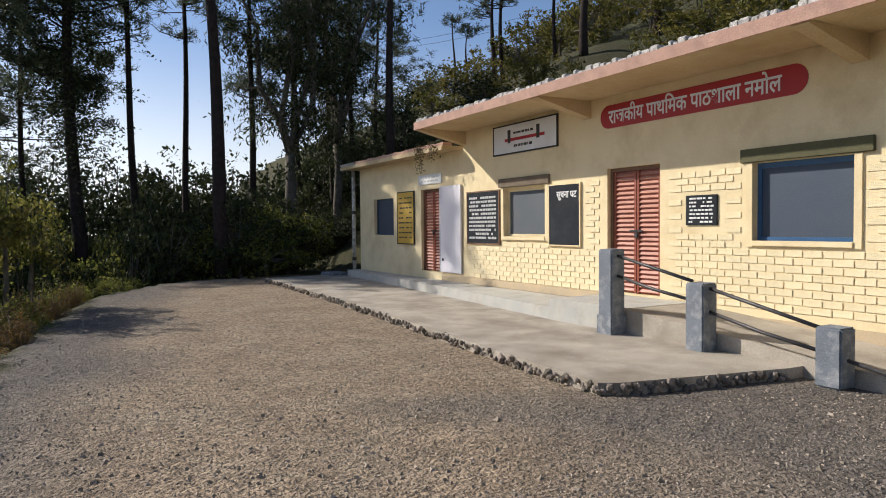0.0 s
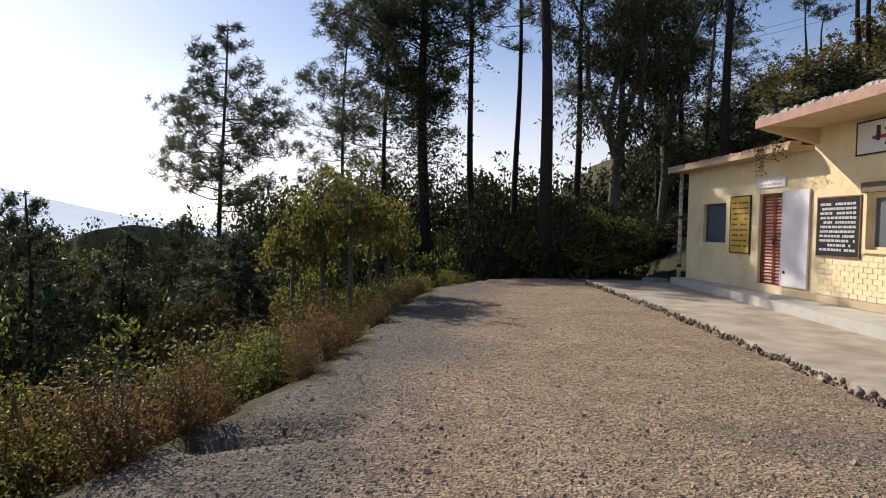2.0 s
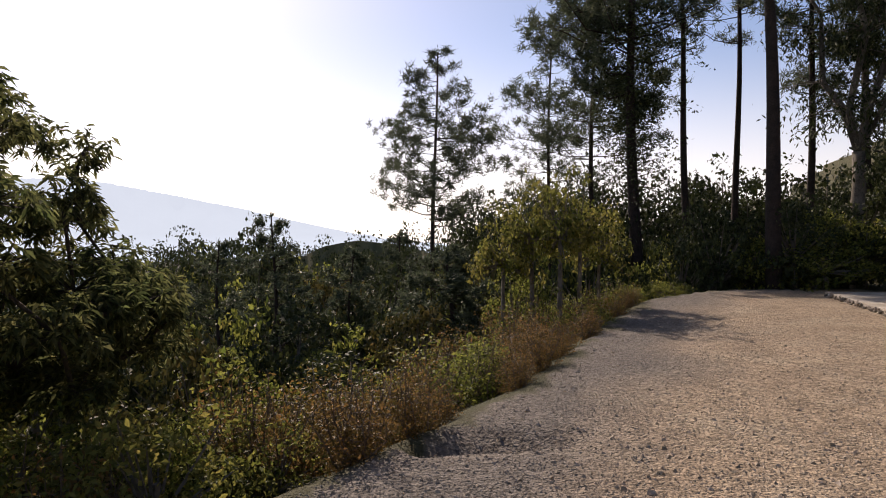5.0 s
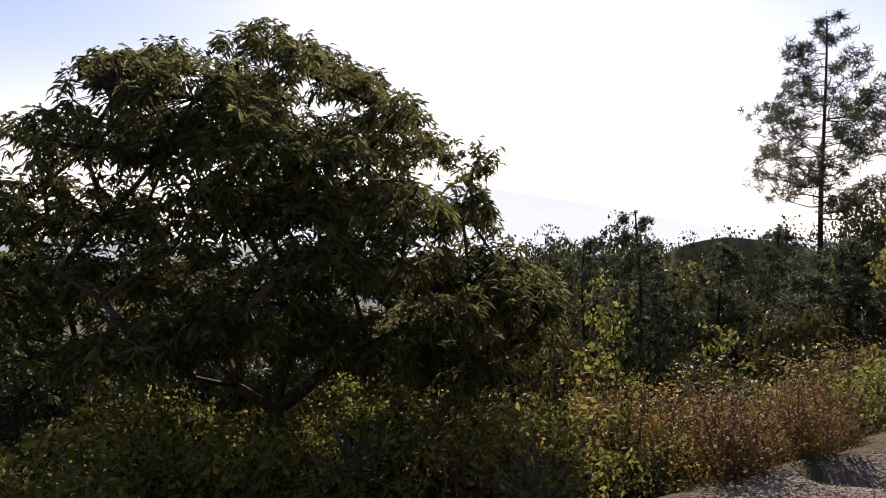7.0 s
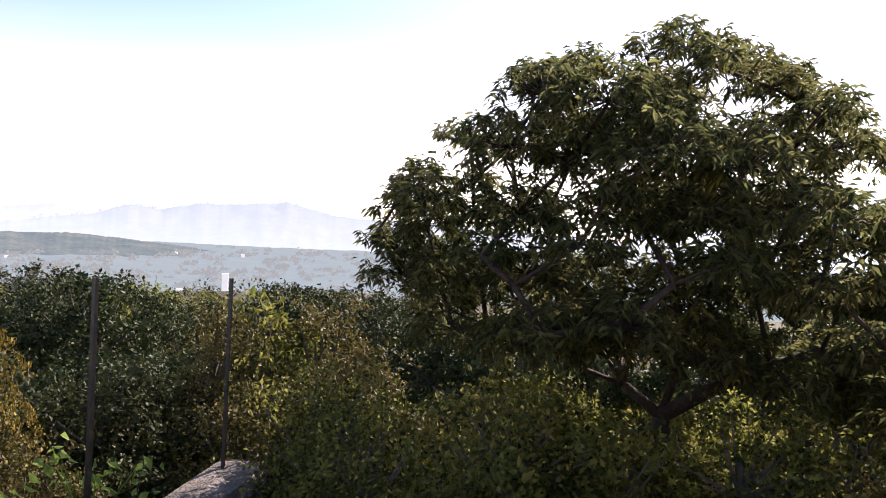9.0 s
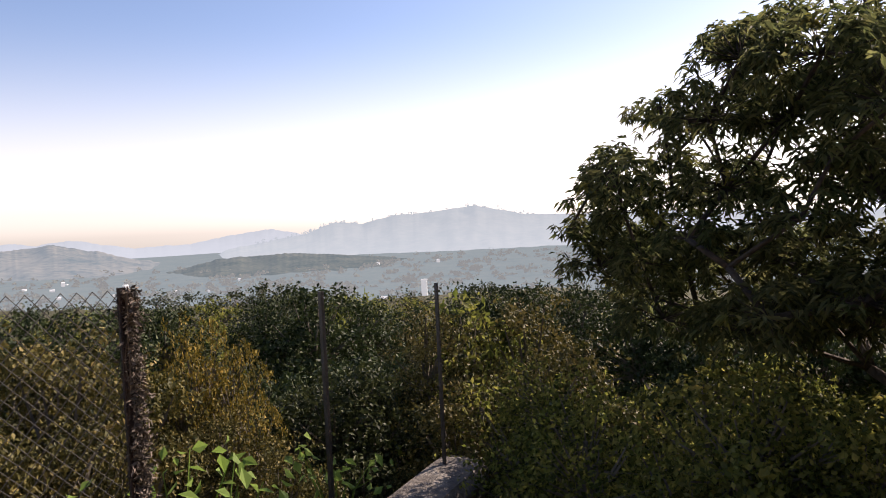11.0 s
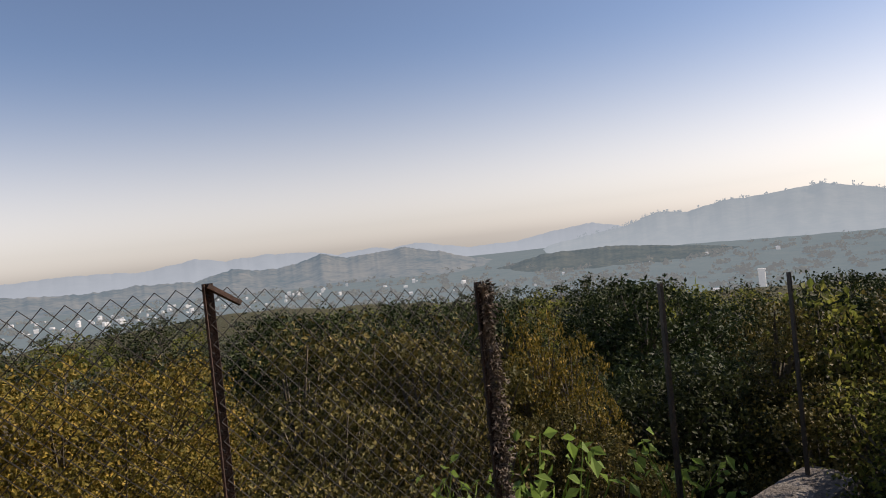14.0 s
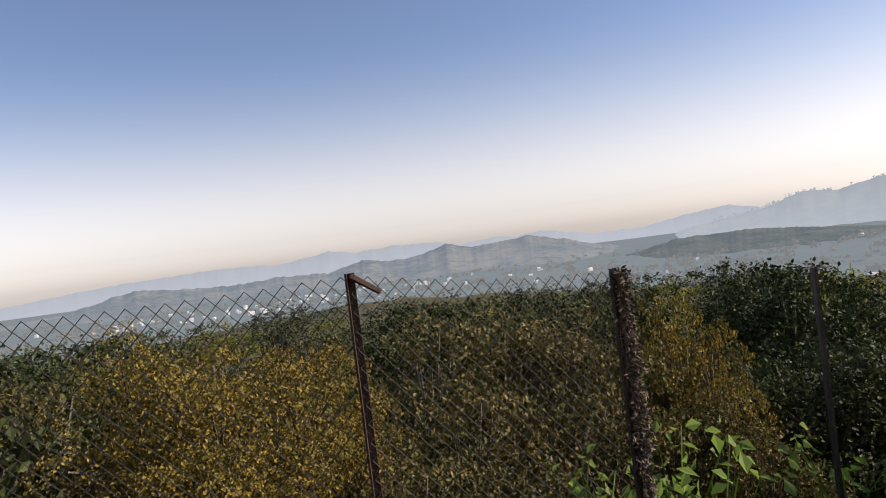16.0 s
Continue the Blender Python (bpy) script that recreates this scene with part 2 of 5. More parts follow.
def tube(verts, faces, pts, radii, sides=6):
    """Adds a tapered round limb along pts to the lists."""
    base = len(verts)
    n = len(pts)
    for i, p in enumerate(pts):
        d = Vector(pts[min(i + 1, n - 1)]) - Vector(pts[max(i - 1, 0)])
        d = d.normalized() if d.length > 1e-6 else Vector((0, 0, 1))
        u = d.cross(Vector((0.31, 0.17, 0.93)) if abs(d.z) < 0.9 else Vector((1, 0, 0))).normalized()
        w = d.cross(u)
        for k in range(sides):
            a = 2 * math.pi * k / sides
            q = Vector(p) + (u * math.cos(a) + w * math.sin(a)) * radii[i]
            verts.append(tuple(q))
    for i in range(n - 1):
        for k in range(sides):
            k2 = (k + 1) % sides
            faces.append((base + i * sides + k, base + i * sides + k2, base + (i + 1) * sides + k2, base + (i + 1) * sides + k))
    faces.append(tuple(base + (n - 1) * sides + k for k in range(sides)))
    faces.append(tuple(base + k for k in reversed(range(sides))))


def leaves(rng, centres, per, spread, size, droop=0.3, narrow=0.42):
    """Leaf blades, two triangles bent along the midrib, scattered round the centres. Returns verts and faces."""
    c = np.repeat(np.asarray(centres, float), per, axis=0)
    n = len(c)
    c = c + rng.normal(0, 1, (n, 3)) * spread * np.array([1, 1, 0.8])
    d = rng.normal(0, 1, (n, 3))
    d[:, 2] = d[:, 2] * 0.6 - droop
    d /= np.linalg.norm(d, axis=1)[:, None] + 1e-9
    side = np.cross(d, rng.normal(0, 1, (n, 3)))
    side /= np.linalg.norm(side, axis=1)[:, None] + 1e-9
    nor = np.cross(d, side)
    ln = size * rng.uniform(0.6, 1.3, (n, 1))
    wd = ln * narrow * 0.5
    mid = c + d * ln * 0.45
    v = np.stack([c, mid + side * wd + nor * wd * 0.4, c + d * ln, mid - side * wd + nor * wd * 0.4], 1).reshape(-1, 3)
    i = np.arange(n)[:, None] * 4
    f = np.concatenate([i + np.array([[0, 1, 2]]), i + np.array([[0, 2, 3]])], 1).reshape(-1, 3)
    return v, f


def facing_leaves(rng, centres, normals, per, spread, size, droop=0.3, narrow=0.45, loose=1.05):
    """Leaf blades that turn their faces roughly along the normals given, so that clumps have a lit and a shaded side."""
    c = np.repeat(np.asarray(centres, float), per, axis=0)
    m = np.repeat(np.asarray(normals, float), per, axis=0)
    n = len(c)
    c = c + rng.normal(0, 1, (n, 3)) * spread
    m = m / (np.linalg.norm(m, axis=1)[:, None] + 1e-9) + rng.normal(0, 1, (n, 3)) * loose * 0.6
    m /= np.linalg.norm(m, axis=1)[:, None] + 1e-9
    d = rng.normal(0, 1, (n, 3))
    d[:, 2] -= droop
    d -= m * (d * m).sum(1)[:, None] * 0.85
    d /= np.linalg.norm(d, axis=1)[:, None] + 1e-9
    side = np.cross(d, m)
    side /= np.linalg.norm(side, axis=1)[:, None] + 1e-9
    ln = size * rng.uniform(0.6, 1.3, (n, 1))
    wd = ln * narrow * 0.5
    mid = c + d * ln * 0.45 + m * wd * 0.3
    v = np.stack([c, mid + side * wd, c + d * ln, mid - side * wd], 1).reshape(-1, 3)
    i = np.arange(n)[:, None] * 4
    f = np.concatenate([i + np.array([[0, 1, 2]]), i + np.array([[0, 2, 3]])], 1).reshape(-1, 3)
    return v, f


def needles(rng, centres, per, size, width=0.012):
    """Tufts of long thin needles fanning out from each centre."""
    c = np.repeat(np.asarray(centres, float), per, axis=0)
    n = len(c)
    d = rng.normal(0, 1, (n, 3))
    d[:, 2] = d[:, 2] * 0.8 + 0.25
    d /= np.linalg.norm(d, axis=1)[:, None]
    side = np.cross(d, rng.normal(0, 1, (n, 3)))
    side /= np.linalg.norm(side, axis=1)[:, None] + 1e-9
    ln = size * rng.uniform(0.6, 1.2, (n, 1))
    c = c + rng.normal(0, 1, (n, 3)) * size * 0.25
    v = np.stack([c - side * width, c + side * width, c + d * ln], 1).reshape(-1, 3)
    f = np.arange(n * 3).reshape(-1, 3)
    return v, f


def smooth_noise(x, y, s, seed=0.0):
    return noise.noise(Vector((x / s + seed, y / s - seed, seed * 0.37)))


# ---- ground ----
EDGE = [(-60, -2.0), (-6, -1.8), (-2, -1.7), (0, -1.8), (2, -1.95), (4, -1.8), (5.5, -1.3), (7.2, -0.72), (9.5, -0.35), (13.3, 0.12), (18.8, 1.2), (22, 3.2), (24, 5.9), (40, 14), (120, 40), (5000, 900)]
EY, EX = [e[0] for e in EDGE], [e[1] for e in EDGE]


def edge_x(y):
    return float(np.interp(y, EY, EX))


def ground_z(x, y):
    s = max(edge_x(y) - x, min(-y - 9, (12 - x) * 3))
    r = math.hypot(x, y)
    z = 0.02 * smooth_noise(x, y, 1.3) * min(1, r / 3)
    w = min(1.0, max(0.0, (x + 1.4) / 1.0))                # washed-out rut at the yard's edge
    gap = math.hypot(x + 1.4 - w * 1.0, y - 5.2 - w * 0.45)
    if gap < 0.6:
        z -= 0.3 * (1.1 - 0.6 * w) * math.exp(-(gap / 0.16) ** 2)
    if s > 0:
        s2 = max(0.0, s - 0.25)
        z -= 0.5 * min(s2, 13) + 0.065 * max(0.0, min(s2, 170) - 13) + 0.5 * max(0.0, min(s2, 335) - 170)
        z += 0.12 * smooth_noise(x, y, 0.8) * min(1, s) + 1.2 * smooth_noise(x, y, 14) * min(1, s / 25)
        z += 2 * smooth_noise(x, y, 90, 3) * min(1, s / 150)
    else:
        b = 12.9 if y < 21 else max(9.5, 12.9 - (y - 21) * 0.6)
        u = x - b
        if u > 0:
            z += 32 * (1 - math.exp(-u * 0.85 / 32)) + 0.4 * smooth_noise(x, y, 2.5) * min(1, u) + 1.5 * smooth_noise(x, y, 12) * min(1, u / 10)
        if y > 22:
            z -= 0.03 * min(60, (y - 22))
    return z


def ground():
    rings, spokes = 250, 360
    rad = [0.4 * (4700 / 0.4) ** (i / (rings - 1)) for i in range(rings)]
    verts, gravel, grey = [(0, 0, 0)], [1.0], [0.5]
    for r in rad:
        for k in range(spokes):
            a = 2 * math.pi * k / spokes
            x, y = r * math.cos(a), r * math.sin(a)
            verts.append((x, y, ground_z(x, y)))
            s = edge_x(y) - x + 0.35 * smooth_noise(x, y, 0.7, 5)
            on = 1.0 if (s < 0.1 and x < 9.2 and y < 23 + smooth_noise(x, y, 2) and r < 60) else 0.0
            gravel.append(on)
            track = max(edge_x(y) + 1.3 - x, min(x - 3.3, 4.9 - y)) + 0.8 * smooth_noise(x, y, 1.6, 9)
            grey.append(min(1.0, max(0.0, 0.5 + track * 0.7)))
    faces = [(0, 1 + k, 1 + (k + 1) % spokes) for k in range(spokes)]
    for i in range(rings - 1):
        for k in range(spokes):
            k2 = (k + 1) % spokes
            faces.append((1 + i * spokes + k, 1 + (i + 1) * spokes + k, 1 + (i + 1) * spokes + k2, 1 + i * spokes + k2))
    m = mat("gravel_yard_and_soil", (0.37, 0.28, 0.19), (0.235, 0.175, 0.118), scale=1.4, fine=38, bump=0.9, stain=(0.36, 0.30, 0.215), stain_scale=0.9, stain_amt=0.6, rough=0.95)
    n, l = m.node_tree.nodes, m.node_tree.links
    b = n["Principled BSDF"]
    yard = b.inputs["Base Color"].links[0].from_socket
    at = n.new("ShaderNodeAttribute")
    at.attribute_name = "gravel"
    co = n.new("ShaderNodeTexCoord")
    vo = n.new("ShaderNodeTexVoronoi")
    vo.inputs["Scale"].default_value = 28
    l.new(co.outputs["Object"], vo.inputs["Vector"])
    chip = n.new("ShaderNodeMix")
    chip.data_type = "RGBA"
    chip.blend_type = "MULTIPLY"
    chip.inputs["Factor"].default_value = 0.6
    # grey gravel towards the edges, its colour darkened to carry edge shade too
    stone = n.new("ShaderNodeMix")
    stone.data_type = "RGBA"
    stone.inputs["B"].default_value = (0.125, 0.112, 0.1, 1)
    ag = n.new("ShaderNodeAttribute")
    ag.attribute_name = "grey_stone_and_shade"
    part_grey = n.new("ShaderNodeMath")
    part_grey.operation = "MULTIPLY"
    part_grey.inputs[1].default_value = 0.85
    l.new(ag.outputs["Fac"], part_grey.inputs[0])
    l.new(part_grey.outputs[0], stone.inputs["Factor"])
    l.new(yard, stone.inputs["A"])
    l.new(stone.outputs["Result"], chip.inputs["A"])
    bw = n.new("ShaderNodeSeparateColor")
    l.new(vo.outputs["Color"], bw.inputs[0])
    mr = n.new("ShaderNodeMapRange")
    mr.inputs["To Min"].default_value = 0.3
    mr.inputs["To Max"].default_value = 1.6
    l.new(bw.outputs[0], mr.inputs["Value"])
    l.new(mr.outputs[0], chip.inputs["B"])
    soil = n.new("ShaderNodeTexNoise")
    soil.inputs["Scale"].default_value = 0.35
    soil.inputs["Detail"].default_value = 8
    l.new(co.outputs["Object"], soil.inputs["Vector"])
    sc = n.new("ShaderNodeMix")
    sc.data_type = "RGBA"
    sc.inputs["A"].default_value = (0.07, 0.055, 0.03, 1)
    sc.inputs["B"].default_value = (0.05, 0.06, 0.022, 1)
    l.new(soil.outputs[0], sc.inputs["Factor"])
    both = n.new("ShaderNodeMix")
    both.data_type = "RGBA"
    l.new(at.outputs["Fac"], both.inputs["Factor"])
    l.new(sc.outputs["Result"], both.inputs["A"])
    l.new(chip.outputs["Result"], both.inputs["B"])
    l.new(both.outputs["Result"], b.inputs["Base Color"])
    n["Bump"].inputs["Distance"].default_value = 0.06
    ob = raw("ground", verts, faces, m, smooth=True)
    attr = ob.data.attributes.new("gravel", "FLOAT", "POINT")
    attr.data.foreach_set("value", gravel)
    attr = ob.data.attributes.new("grey_stone_and_shade", "FLOAT", "POINT")
    attr.data.foreach_set("value", grey)
    return tagged(ob, "gravelled yard falling away to wooded soil slopes", "ground", kind="structure")


ground()

# ---- school building ----
X0 = 8.1          # face of the front wall
Y_END, Y_JOIN, Y_NEAR = 19.4, 13.36, -2.5
OPEN_MAIN = [(7.57, 8.71, 0.48, 2.53), (4.65, 5.97, 1.37, 2.39), (10.36, 11.73, 1.38, 2.36), (0.2, 1.5, 1.37, 2.39)]
OPEN_WING = [(14.40, 15.42, 0.49, 2.52), (17.04, 18.35, 1.37, 2.39)]


def holed_wall(name, y0, y1, z0, z1, openings, material, label):
    ys = sorted({y0, y1, *[v for o in openings for v in o[:2]]})
    zs = sorted({z0, z1, *[v for o in openings for v in o[2:]]})
    bm = bmesh.new()
    for a, b in zip(ys, ys[1:]):
        for c, d in zip(zs, zs[1:]):
            if not any(o[0] <= (a + b) / 2 <= o[1] and o[2] <= (c + d) / 2 <= o[3] for o in openings):
                box(bm, X0, X0 + 0.3, a, b, c, d)
    bmesh.ops.remove_doubles(bm, verts=bm.verts, dist=1e-4)
    seen, dead = {}, set()
    for f in bm.faces:
        key = tuple(sorted(v.index for v in f.verts))
        if key in seen:
            dead |= {f, seen[key]}
        seen[key] = f
    bmesh.ops.delete(bm, geom=list(dead), context="FACES_ONLY")
    return tagged(part(name, bm, material), label, "wall", kind="structure")


wall_main = holed_wall("wall_front_main", Y_NEAR, Y_JOIN, 0.0, 3.72, OPEN_MAIN, M_CREAM, "cream painted plaster and brick front wall of the school")
wall_wing = holed_wall("wall_front_wing", Y_JOIN, Y_END, 0.0, 3.33, OPEN_WING, M_CREAM, "cream painted plaster front wall of the lower wing")
for nm, b in (("wall_end_wing", bx(X0 + 0.3, 12.4, Y_END - 0.3, Y_END, 0, 3.33)), ("wall_join", bx(X0 + 0.3, 12.4, Y_JOIN, Y_JOIN + 0.2, 0, 3.72)),
              ("wall_back", bx(12.4, 12.7, Y_NEAR, Y_END, 0, 3.32)), ("wall_end_main", bx(X0 + 0.3, 12.4, Y_NEAR, Y_NEAR + 0.3, 0, 3.72))):
    tagged(part(nm, b, M_CREAM), "cream painted plaster wall", "wall", kind="structure")
tagged(part("floor", bx(X0 + 0.3, 12.4, Y_NEAR + 0.3, Y_END - 0.3, 0.0, 0.48), M_CONC), "bare cement room floor", "floor", kind="structure")


def roofs():
    r = thing("roof_main", "flat concrete school roof with a deep overhang and a pink fascia", "roof", kind="structure")
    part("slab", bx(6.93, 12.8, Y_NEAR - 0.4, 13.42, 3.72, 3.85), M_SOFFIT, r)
    part("fascia", bx(6.90, 6.93, Y_NEAR - 0.4, 13.44, 3.70, 3.862), M_PINK, r, "pink painted fascia with stains")
    part("end_fascia", bx(6.93, 12.8, 13.42, 13.45, 3.70, 3.862), M_WHITEWASH, r)
    rng = random.Random(4)
    bm = bmesh.new()
    y = Y_NEAR - 0.4
    while y < 13.4:                      # crumbling whitewashed edging on the roof
        w = rng.uniform(0.06, 0.2)
        box(bm, 6.905 + rng.uniform(0, 0.02), 7.06 + rng.uniform(-0.03, 0.05), y, min(y + w * 0.96, 13.44), 3.85, 3.905 + rng.uniform(-0.03, 0.035), 0.012)
        y += w
    part("edging", bm, M_WHITEWASH, r, "crumbling whitewashed edging")
    for yb in (13.22, 9.1, 4.5, 0.0):    # tapered beams under the overhang
        bm = bmesh.new()
        vs = [bm.verts.new(p) for p in ((6.95, yb, 3.725), (8.12, yb, 3.725), (8.12, yb, 3.42), (6.95, yb, 3.69), (6.95, yb + 0.2, 3.725), (8.12, yb + 0.2, 3.725), (8.12, yb + 0.2, 3.42), (6.95, yb + 0.2, 3.69))]
        for f in ((0, 1, 2, 3), (7, 6, 5, 4), (0, 4, 5, 1), (1, 5, 6, 2), (2, 6, 7, 3), (3, 7, 4, 0)):
            bm.faces.new([vs[i] for i in f])
        bmesh.ops.recalc_face_normals(bm, faces=bm.faces)
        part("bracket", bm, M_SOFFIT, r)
    w = thing("roof_wing", "lower flat concrete roof with pink brick edging", "roof", kind="structure")
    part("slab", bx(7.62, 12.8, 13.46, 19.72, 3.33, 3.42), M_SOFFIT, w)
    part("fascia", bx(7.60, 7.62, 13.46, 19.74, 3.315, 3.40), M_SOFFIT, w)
    bm = bmesh.new()
    y = 13.5
    while y < 18.6:
        ww = rng.uniform(0.2, 0.26)
        box(bm, 7.66, 7.9, y, y + ww - 0.006, 3.42, 3.50 + rng.uniform(-0.012, 0.012), 0.008)
        y += ww
    part("brick_edging", bm, M_PINK, w, "reddish brick edging")
    part("corner_cap", bx(7.59, 8.4, 18.75, 19.75, 3.42, 3.49, 0.02), M_WHITEWASH, w, "whitish cement corner")


roofs()

# apron, plinth, landing and ramp
apron_plan = [(4.45, 4.95), (4.62, 4.84), (5.6, 4.62), (6.52, 4.42), (8.2, 4.3), (8.2, 20.4), (5.40, 20.2), (5.2, 15.0), (4.95, 11.0), (4.76, 8.9), (4.55, 6.5)]
tagged(part("pavement", prism(apron_plan, -0.2, 0.12), M_CONC), "worn cement apron with a broken stony edge", "pavement", kind="structure")
plinth_plan = [(6.80, 8.62), (8.1, 8.62), (8.1, 19.55), (7.72, 19.55), (7.40, 15.0)]
tagged(part("plinth", prism(plinth_plan, 0.05, 0.31), M_PLINTH), "grey cement plinth along the front wall", "plinth", kind="structure")
tagged(part("landing", bx(6.78, 8.1, 6.95, 8.62, 0.05, 0.455, 0.015), M_PLINTH), "raised cement landing before the door", "landing", kind="structure")
tagged(part("ramp", prism([(6.76, 2.6), (8.1, 2.6), (8.1, 6.95), (6.76, 6.95)], -0.1, lambda x, y: 0.07 + (y - 2.6) / 4.35 * 0.38), M_CONC), "sloping cement ramp down from the landing", "ramp", kind="structure")
tagged(part("baseboard", bx(8.055, 8.1, Y_NEAR, 7.5, 0.0, 0.36, 0.01), M_LEDGE), "stained plaster band at the wall's foot", "trim", kind="structure")
tagged(part("baseboard_left", bx(8.055, 8.1, 8.75, 14.3, 0.31, 0.46, 0.01), M_LEDGE), "stained plaster band at the wall's foot", "trim", kind="structure")


def apron_edge():
    """Broken stones along the apron's front edge."""
    rng = np.random.default_rng(7)
    pts = [(6.52, 4.42), (5.6, 4.62), (4.62, 4.84), (4.45, 4.95), (4.55, 6.5), (4.76, 8.9), (4.95, 11.0), (5.2, 15.0), (5.40, 20.2)]
    bm = bmesh.new()
    for (xa, ya), (xb, yb) in zip(pts, pts[1:]):
        n = int(math.hypot(xb - xa, yb - ya) / 0.035)
        for i in range(n):
            u = (i + rng.random()) / n
            r = rng.uniform(0.018, 0.05)
            m = Matrix.LocRotScale((xa + (xb - xa) * u - rng.uniform(-0.03, 0.035), ya + (yb - ya) * u - (0.03 if yb < 5 else 0) * rng.random(), rng.uniform(0.0, 0.095)), Euler(rng.uniform(0, 6, 3)), (r * 1.2, r, r * 0.75))
            bmesh.ops.create_icosphere(bm, subdivisions=1, radius=1, matrix=m)
    ob = part("apron_edge_stones", bm, M_GRAVELDARK)
    tagged(ob, "broken stone aggregate along the apron's edge", "stones", kind="stuff")


M_GRAVELDARK = mat("dark_aggregate", (0.24, 0.20, 0.155), (0.14, 0.115, 0.09), scale=14, spread=0.5, island=True)
apron_edge()


def louvre_door(name, y0, y1, z0, z1, label):
    """Two narrow leaves of horizontal slats in a frame, set back in the wall."""
    d = thing(name, label, "door", kind="structure")
    x = X0 + 0.1
    for nm, b in (("frame_side", bx(x - 0.03, x + 0.06, y0, y0 + 0.06, z0, z1)), ("frame_side", bx(x - 0.03, x + 0.06, y1 - 0.06, y1, z0, z1)), ("frame_top", bx(x - 0.03, x + 0.06, y0 + 0.06, y1 - 0.06, z1 - 0.06, z1))):
        part(nm, b, M_FRAME_BROWN, d)
    mid = (y0 + y1) / 2
    for a, c in ((y0 + 0.065, mid - 0.004), (mid + 0.004, y1 - 0.065)):
        leaf = part("leaf", bx(x + 0.02, x + 0.045, a, c, z0 + 0.01, z1 - 0.065), M_DOOR, d)
        for e in (a, c - 0.05):
            part("stile", bx(x - 0.012, x + 0.02, e, e + 0.05, z0 + 0.01, z1 - 0.065, 0.004), M_DOOR, leaf)
        for zr in np.arange(z0 + 0.03, z1 - 0.11, 0.075):
            bm = bmesh.new()
            v = [bm.verts.new(p) for p in ((x + 0.02, a + 0.05, zr + 0.05), (x - 0.010, a + 0.05, zr + 0.012), (x + 0.02, a + 0.05, zr), (x + 0.02, c - 0.05, zr + 0.05), (x - 0.010, c - 0.05, zr + 0.012), (x + 0.02, c - 0.05, zr))]
            for f in ((0, 3, 4, 1), (1, 4, 5, 2), (0, 1, 2), (3, 5, 4)):
                bm.faces.new([v[i] for i in f])
            part("slat", bm, M_SLAT, leaf)
    part("bolt", bx(x - 0.03, x - 0.012, mid - 0.14, mid + 0.14, z0 + 1.0, z0 + 1.03, 0.004), M_STEEL, d, "steel sliding bolt")
    part("padlock", bx(x - 0.05, x - 0.02, mid - 0.05, mid + 0.02, z0 + 0.9, z0 + 0.99, 0.01), M_STEEL, d, "hanging padlock")


louvre_door("door_1", 7.57, 8.71, 0.48, 2.53, "closed red-brown double door of horizontal slats")
louvre_door("door_2", 14.40, 15.42, 0.49, 2.52, "closed red-brown slatted door of the wing")


def window(name, y0, y1, z0, z1, frame_mat, pane_mat, label, surround=True):
    w = thing(name, label, "window", kind="structure")
    x = X0 + 0.09
    f = part("window_frame", bx(x, x + 0.06, y0, y0 + 0.06, z0, z1), frame_mat, w)
    for b in (bx(x, x + 0.06, y1 - 0.06, y1, z0, z1), bx(x, x + 0.06, y0 + 0.06, y1 - 0.06, z1 - 0.07, z1), bx(x, x + 0.06, y0 + 0.06, y1 - 0.06, z0, z0 + 0.05)):
        part("window_frame", b, frame_mat, w)
    part("pane", bx(x + 0.02, x + 0.04, y0 + 0.06, y1 - 0.06, z0 + 0.05, z1 - 0.07), pane_mat, w)
    part("backing", bx(x + 0.08, x + 0.1, y0, y1, z0, z1), M_SHUTTER, w)
    if surround:
        for b in (bx(X0 - 0.025, X0 + 0.0, y0 - 0.09, y0, z0 - 0.08, z1), bx(X0 - 0.025, X0, y1, y1 + 0.09, z0 - 0.08, z1)):
            part("surround", b, M_CREAM, w)
        part("window_sill", bx(X0 - 0.045, X0 + 0.09, y0, y1, z0 - 0.07, z0, 0.006), M_CREAM, w)


window("window_1", 4.65, 5.97, 1.37, 2.39, M_BLUE, M_SHUTTER, "blue framed window with slate-blue shutters")
window("window_2", 10.36, 11.73, 1.38, 2.36, M_CREAM, M_MESH, "cream framed window with grey mesh")
window("window_3", 17.04, 18.35, 1.37, 2.39, M_SHUTTER, M_SHUTTER, "slate-blue shuttered window of the wing", False)
window("window_4", 0.2, 1.5, 1.37, 2.39, M_BLUE, M_SHUTTER, "blue framed window with slate-blue shutters")
part("lintel_green", bx(X0 - 0.05, X0 + 0.0, 4.42, 6.14, 2.40, 2.58, 0.008), M_LINTEL_G)
part("lintel_bare", bx(X0 - 0.05, X0 + 0.0, 10.22, 11.88, 2.38, 2.56, 0.008), M_LINTEL)
for nm in ("lintel_green", "lintel_bare"):
    tagged(bpy.data.objects[nm], "dark cement lintel band over the window", "lintel", kind="structure")


